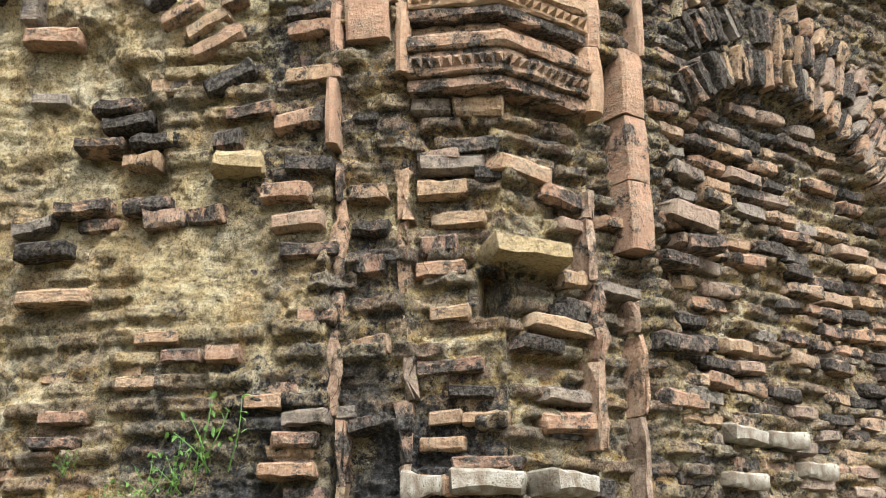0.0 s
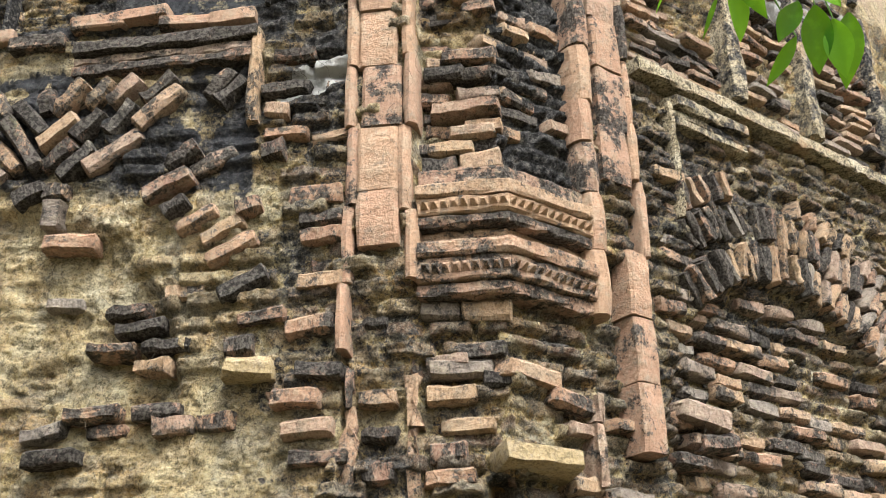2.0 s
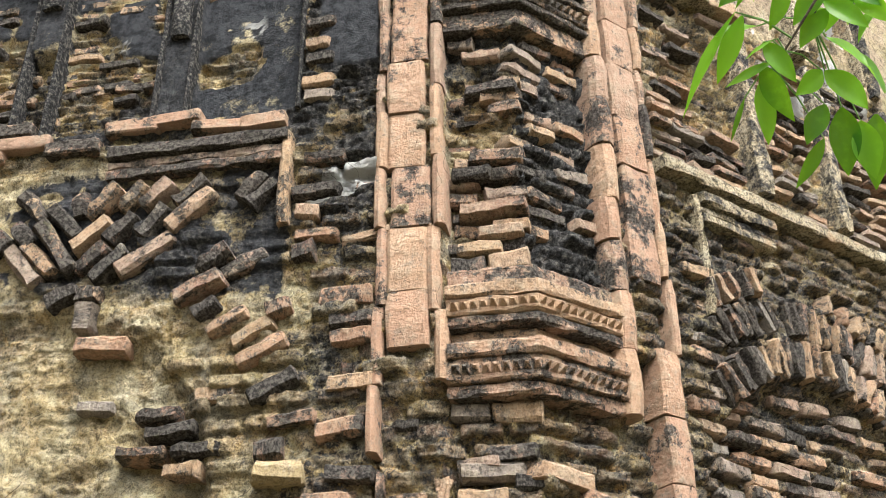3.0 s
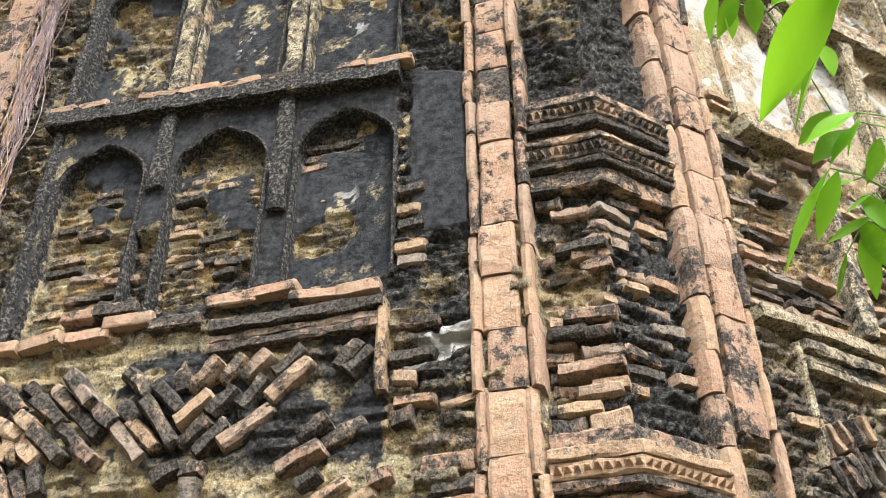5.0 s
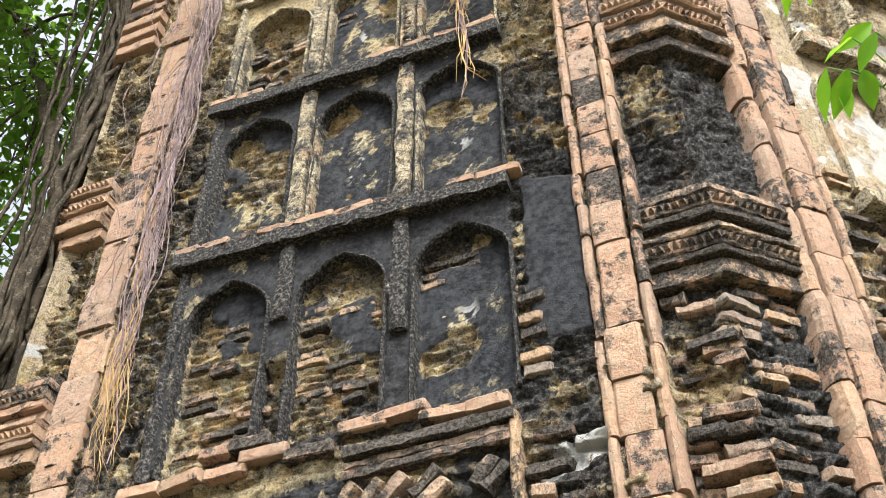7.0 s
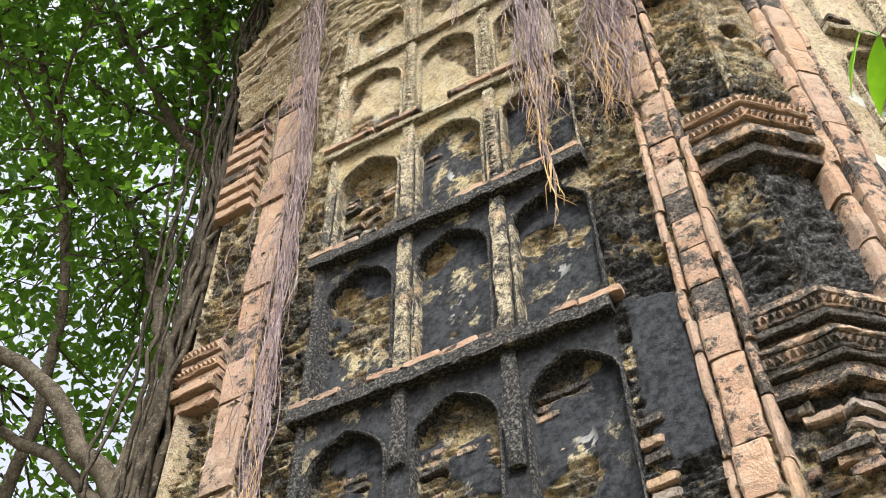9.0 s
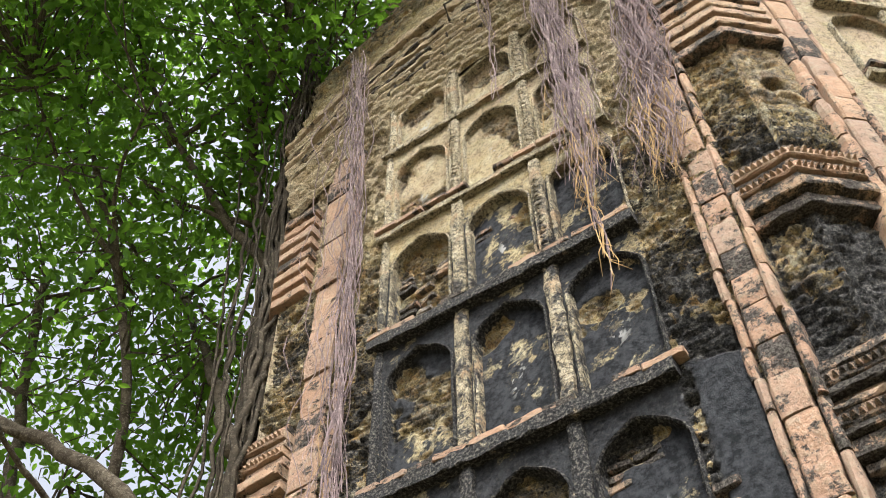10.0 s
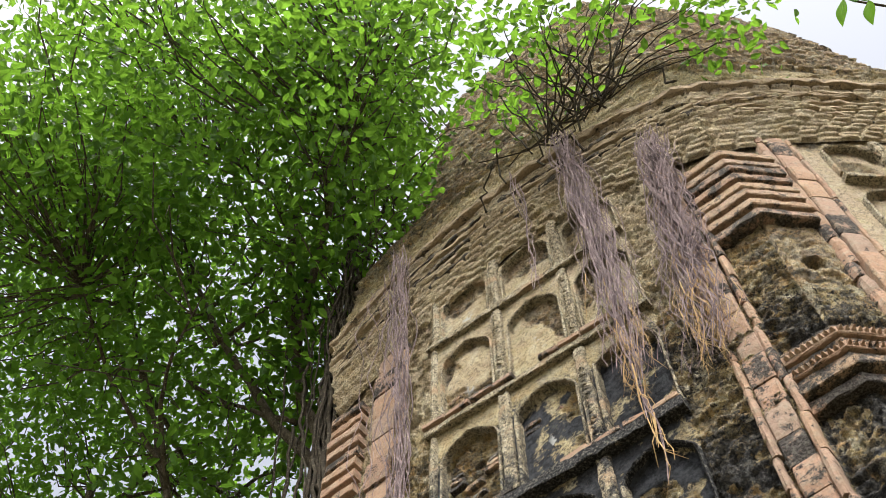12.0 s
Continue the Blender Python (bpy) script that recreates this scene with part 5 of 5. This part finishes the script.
root_curtain("long curtain of purplish grey aerial roots with orange tips", (-1.03, -0.27, 10.6), 0.10, 6.9, 0.02, 64, 0.35, 0.0036, spread_low=1.9, swing=0.035)
root_curtain("thin plait of aerial roots reaching far down", (-1.06, -0.22, 9.6), 0.03, 5.95, 0.03, 9, 0.6)
root_curtain("thick curtain of grey aerial roots with orange tips", (-0.36, -0.22, 9.5), 0.10, 6.75, -0.22, 100, 0.25, 0.0036, spread_low=1.7, swing=0.05)
root_curtain("single dark aerial root", (-1.57, -0.25, 10.7), 0.01, 8.6, 0.0, 5, 0.0)
root_curtain("rope of aerial roots hanging beside the corner strip", (-2.86, -0.25, 10.75), 0.055, 4.30, 0.05, 28, 0.75, 0.0036, swing=0.03)
root_curtain("thin aerial roots spread over the corner strip", (-3.08, -0.22, 10.5), 0.20, 5.2, 0.05, 10, 0.1, 0.003, swing=0.05)

# plant rooted on the cornice above the front face
shrub = tagged(new("cornice_fig"), "young fig rooted in the cornice with bare twigs and leaves", "shrub")
tips = []
for k in range(13):
    a = rng.uniform(-0.5, 1.5)
    root = Vector((-0.95 + 0.35 * rng.normal(), -0.22, 10.9 + 0.2 * rng.normal()))
    e = root + Vector((1.25 * a + 0.2 * rng.normal(), -0.35 + 0.25 * rng.normal(), 0.9 + 1.1 * rng.random()))
    m = (root + e) / 2 + Vector((0, -0.12, 0.1))
    part("stem", mesh_of("stem", *tube(*bough([root, m, e], 0.011, 0.003, wob=0.3), 5), VINE), shrub)
    tips.append((e, (e - root).normalized()))
for x, y, z in ((-0.85, -1.2, 11.55), (-0.5, -0.9, 11.5), (-0.2, -0.8, 11.5), (0.1, -0.65, 11.45), (0.4, -0.4, 11.35), (0.62, 0.1, 11.2), (0.85, 0.0, 11.2), (0.65, -0.2, 11.3), (-1.3, -1.0, 12.2), (-0.9, -1.1, 12.2), (-1.7, -0.9, 12.1), (-0.6, -0.95, 12.1)):
    for k in range(2):
        root = Vector((-0.75 + 0.25 * rng.normal(), -0.25, 10.85 + 0.1 * rng.normal()))
        e = Vector((x, y, z)) + Vector(rng.normal(0, 0.12, 3))
        m = (root + e) / 2 + Vector((0, -0.1, 0.05))
        part("stem", mesh_of("stem", *tube(*bough([root, m, e], 0.010, 0.003, wob=0.3), 5), VINE), shrub)
        tips.append((e, (e - root).normalized()))
foliage("leaves", tips, 0.11, LEAF, shrub, 34, 0.24)
for k in range(7):
    root = Vector((-0.9 + 0.5 * rng.normal(), -0.2, 10.5 + 0.25 * rng.normal()))
    bend = rng.normal(0, 0.10)
    pts = [root + Vector((bend * i * (1 + 0.3 * i) * 0.6 + rng.normal(0, 0.03), -0.03 * i + rng.normal(0, 0.03), 0.15 * i - 0.01 * i * i)) for i in range(6)]
    part("stem", mesh_of("stem", *tube(pts, [0.013, 0.012, 0.010, 0.008, 0.006, 0.004], 4), VINE), shrub)

# ---- twigs with bright leaves close to the camera ----
spray = tagged(new("sapling"), "slender sapling with bright green pointed leaves on drooping twigs", "sapling")


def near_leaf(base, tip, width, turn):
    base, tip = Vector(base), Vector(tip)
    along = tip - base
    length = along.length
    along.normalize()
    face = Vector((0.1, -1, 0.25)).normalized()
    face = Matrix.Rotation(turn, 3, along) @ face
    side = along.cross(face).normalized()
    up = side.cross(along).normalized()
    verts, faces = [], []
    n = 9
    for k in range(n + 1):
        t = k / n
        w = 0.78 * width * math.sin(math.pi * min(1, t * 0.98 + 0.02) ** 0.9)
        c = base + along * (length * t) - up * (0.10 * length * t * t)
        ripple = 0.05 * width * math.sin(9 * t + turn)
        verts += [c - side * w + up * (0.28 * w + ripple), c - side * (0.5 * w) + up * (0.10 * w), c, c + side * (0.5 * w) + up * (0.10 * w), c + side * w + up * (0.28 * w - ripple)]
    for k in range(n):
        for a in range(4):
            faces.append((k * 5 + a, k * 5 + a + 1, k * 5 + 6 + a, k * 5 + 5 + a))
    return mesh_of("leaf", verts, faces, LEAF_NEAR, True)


stem = [(2.3, -1.6, -0.05), (2.25, -1.55, 1.8), (2.0, -1.45, 3.2), (1.5, -1.4, 3.85), (1.05, -1.3, 3.9)]
p, r = bough(stem, 0.022, 0.010, wob=0.0)
part("stem", mesh_of("stem", *tube(p, r, 7), BARK, True), spray)
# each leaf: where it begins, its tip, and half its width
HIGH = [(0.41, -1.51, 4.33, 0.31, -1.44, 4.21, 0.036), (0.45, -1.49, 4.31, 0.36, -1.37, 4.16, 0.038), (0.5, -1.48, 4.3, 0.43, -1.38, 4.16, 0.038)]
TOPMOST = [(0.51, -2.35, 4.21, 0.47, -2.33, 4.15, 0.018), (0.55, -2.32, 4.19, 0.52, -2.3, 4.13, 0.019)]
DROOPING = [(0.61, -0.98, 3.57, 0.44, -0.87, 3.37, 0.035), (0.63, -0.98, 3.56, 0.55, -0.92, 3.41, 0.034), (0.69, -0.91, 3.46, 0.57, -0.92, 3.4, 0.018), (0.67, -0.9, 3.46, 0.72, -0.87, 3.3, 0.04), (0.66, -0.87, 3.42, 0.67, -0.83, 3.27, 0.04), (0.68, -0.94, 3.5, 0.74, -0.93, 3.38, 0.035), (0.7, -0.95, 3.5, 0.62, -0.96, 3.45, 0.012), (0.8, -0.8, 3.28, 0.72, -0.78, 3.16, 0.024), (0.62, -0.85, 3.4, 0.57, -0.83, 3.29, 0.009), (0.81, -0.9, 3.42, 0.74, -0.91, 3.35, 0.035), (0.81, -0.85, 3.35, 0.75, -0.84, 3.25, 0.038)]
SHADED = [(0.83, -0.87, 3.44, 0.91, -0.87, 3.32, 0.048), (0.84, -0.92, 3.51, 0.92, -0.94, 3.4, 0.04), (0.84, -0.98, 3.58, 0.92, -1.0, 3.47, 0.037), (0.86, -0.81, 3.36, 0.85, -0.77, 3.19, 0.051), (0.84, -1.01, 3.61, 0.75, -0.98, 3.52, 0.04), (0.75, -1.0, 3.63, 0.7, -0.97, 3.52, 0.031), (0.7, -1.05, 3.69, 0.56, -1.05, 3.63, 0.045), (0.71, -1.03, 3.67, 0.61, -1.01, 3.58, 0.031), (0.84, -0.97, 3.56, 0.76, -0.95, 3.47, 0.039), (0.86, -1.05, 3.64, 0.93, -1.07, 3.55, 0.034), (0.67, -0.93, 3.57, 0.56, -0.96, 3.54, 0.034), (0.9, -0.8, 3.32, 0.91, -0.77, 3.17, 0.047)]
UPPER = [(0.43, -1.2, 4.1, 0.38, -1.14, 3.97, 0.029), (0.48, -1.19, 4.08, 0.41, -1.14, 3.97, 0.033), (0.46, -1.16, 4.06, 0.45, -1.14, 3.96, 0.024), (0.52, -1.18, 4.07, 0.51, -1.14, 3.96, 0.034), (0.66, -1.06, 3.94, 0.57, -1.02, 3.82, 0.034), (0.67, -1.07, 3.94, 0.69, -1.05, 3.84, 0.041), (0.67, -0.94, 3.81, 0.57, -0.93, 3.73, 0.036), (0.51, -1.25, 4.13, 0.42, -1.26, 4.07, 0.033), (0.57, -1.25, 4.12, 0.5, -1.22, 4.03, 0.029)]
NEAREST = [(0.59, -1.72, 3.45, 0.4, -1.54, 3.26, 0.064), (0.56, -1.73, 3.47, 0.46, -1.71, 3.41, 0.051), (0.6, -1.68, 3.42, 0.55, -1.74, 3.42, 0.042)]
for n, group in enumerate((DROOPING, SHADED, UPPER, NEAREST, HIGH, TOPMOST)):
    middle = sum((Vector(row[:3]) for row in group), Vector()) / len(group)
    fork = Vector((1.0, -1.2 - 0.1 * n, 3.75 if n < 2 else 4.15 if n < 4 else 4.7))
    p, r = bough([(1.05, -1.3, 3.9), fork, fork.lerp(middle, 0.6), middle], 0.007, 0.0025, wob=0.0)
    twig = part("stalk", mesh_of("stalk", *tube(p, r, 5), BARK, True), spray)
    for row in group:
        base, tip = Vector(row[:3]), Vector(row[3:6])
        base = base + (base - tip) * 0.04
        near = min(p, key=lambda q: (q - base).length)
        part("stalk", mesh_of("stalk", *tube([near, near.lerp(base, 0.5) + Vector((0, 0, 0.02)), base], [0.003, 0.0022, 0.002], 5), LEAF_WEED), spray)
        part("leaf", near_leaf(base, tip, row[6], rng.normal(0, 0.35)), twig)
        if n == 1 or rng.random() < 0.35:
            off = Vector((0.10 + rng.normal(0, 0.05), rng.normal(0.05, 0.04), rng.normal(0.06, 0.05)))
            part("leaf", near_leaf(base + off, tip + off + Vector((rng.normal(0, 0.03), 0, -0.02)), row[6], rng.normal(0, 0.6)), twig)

# ---- weeds rooted low in the wall ----
weed = tagged(new("weed"), "small green weed growing out of the wall joints", "plant", group="weeds on the wall")
wleaves = []
for k in range(5):
    root = Vector((rng.normal(0, 0.04), 0, 0))
    e = root + Vector((rng.normal(0.02, 0.07), -0.05, rng.uniform(0.1, 0.24)))
    pts, rad = bough([root, (root + e) / 2 + Vector((0.02, -0.03, 0)), e], 0.0028, 0.0012, wob=0.0)
    part("stem", mesh_of("stem", *tube(pts, rad, 4), LEAF_WEED), weed)
    wleaves += [(q, Vector((0, -0.4, 0.3))) for q in pts[4::2]]
foliage("leaves", wleaves, 0.024, LEAF_WEED, weed, 2, 0.014)
for x, z, s in ((-1.08, 1.74, 0.7), (-0.97, 1.78, 0.7), (-1.20, 1.70, 0.5), (-1.33, 1.84, 0.35), (-1.12, 1.66, 0.6)):
    copy_thing(weed, pose(x, -0.01, z, 0, 0, rng.uniform(-40, 40)) @ Matrix.Diagonal((s, s, s, 1)))
weed.matrix_basis = pose(-0.88, -0.01, 1.84)

# ---- dry rootlets clinging to the wall ----
fibres = tagged(new("dry_rootlets"), "fine dry rootlets and cobweb hanging from the brick joints", "roots")
threads = []
for k in range(520):
    on_front = k % 3 < 2
    fm = FRONT if on_front else FLANK
    u = rng.uniform(-1.75, -0.05) if on_front else rng.uniform(0.05, 1.9)
    z = rng.uniform(1.7, 4.3)
    pier = (-0.31 < u < 0.4)
    d = (0.07 if pier else 0.0) + rng.normal(0, 0.02)
    n = 9
    length = rng.uniform(0.04, 0.16)
    drift, curl = rng.normal(0, 0.05), rng.uniform(0, 6)
    pts = [fm @ Vector((u + drift * i / n + 0.010 * math.sin(curl + 0.8 * i), d + 0.010 * math.cos(curl + 0.7 * i), z - length * i / n)) for i in range(n + 1)]
    r = rng.uniform(0.0005, 0.0011)
    threads.append(tube(pts, [r * (1 - 0.08 * i) for i in range(n + 1)], 3))
tagged(part("rootlet_mat", mesh_of("rootlet_mat", *joined(*threads), VINE), fibres), kind="stuff")
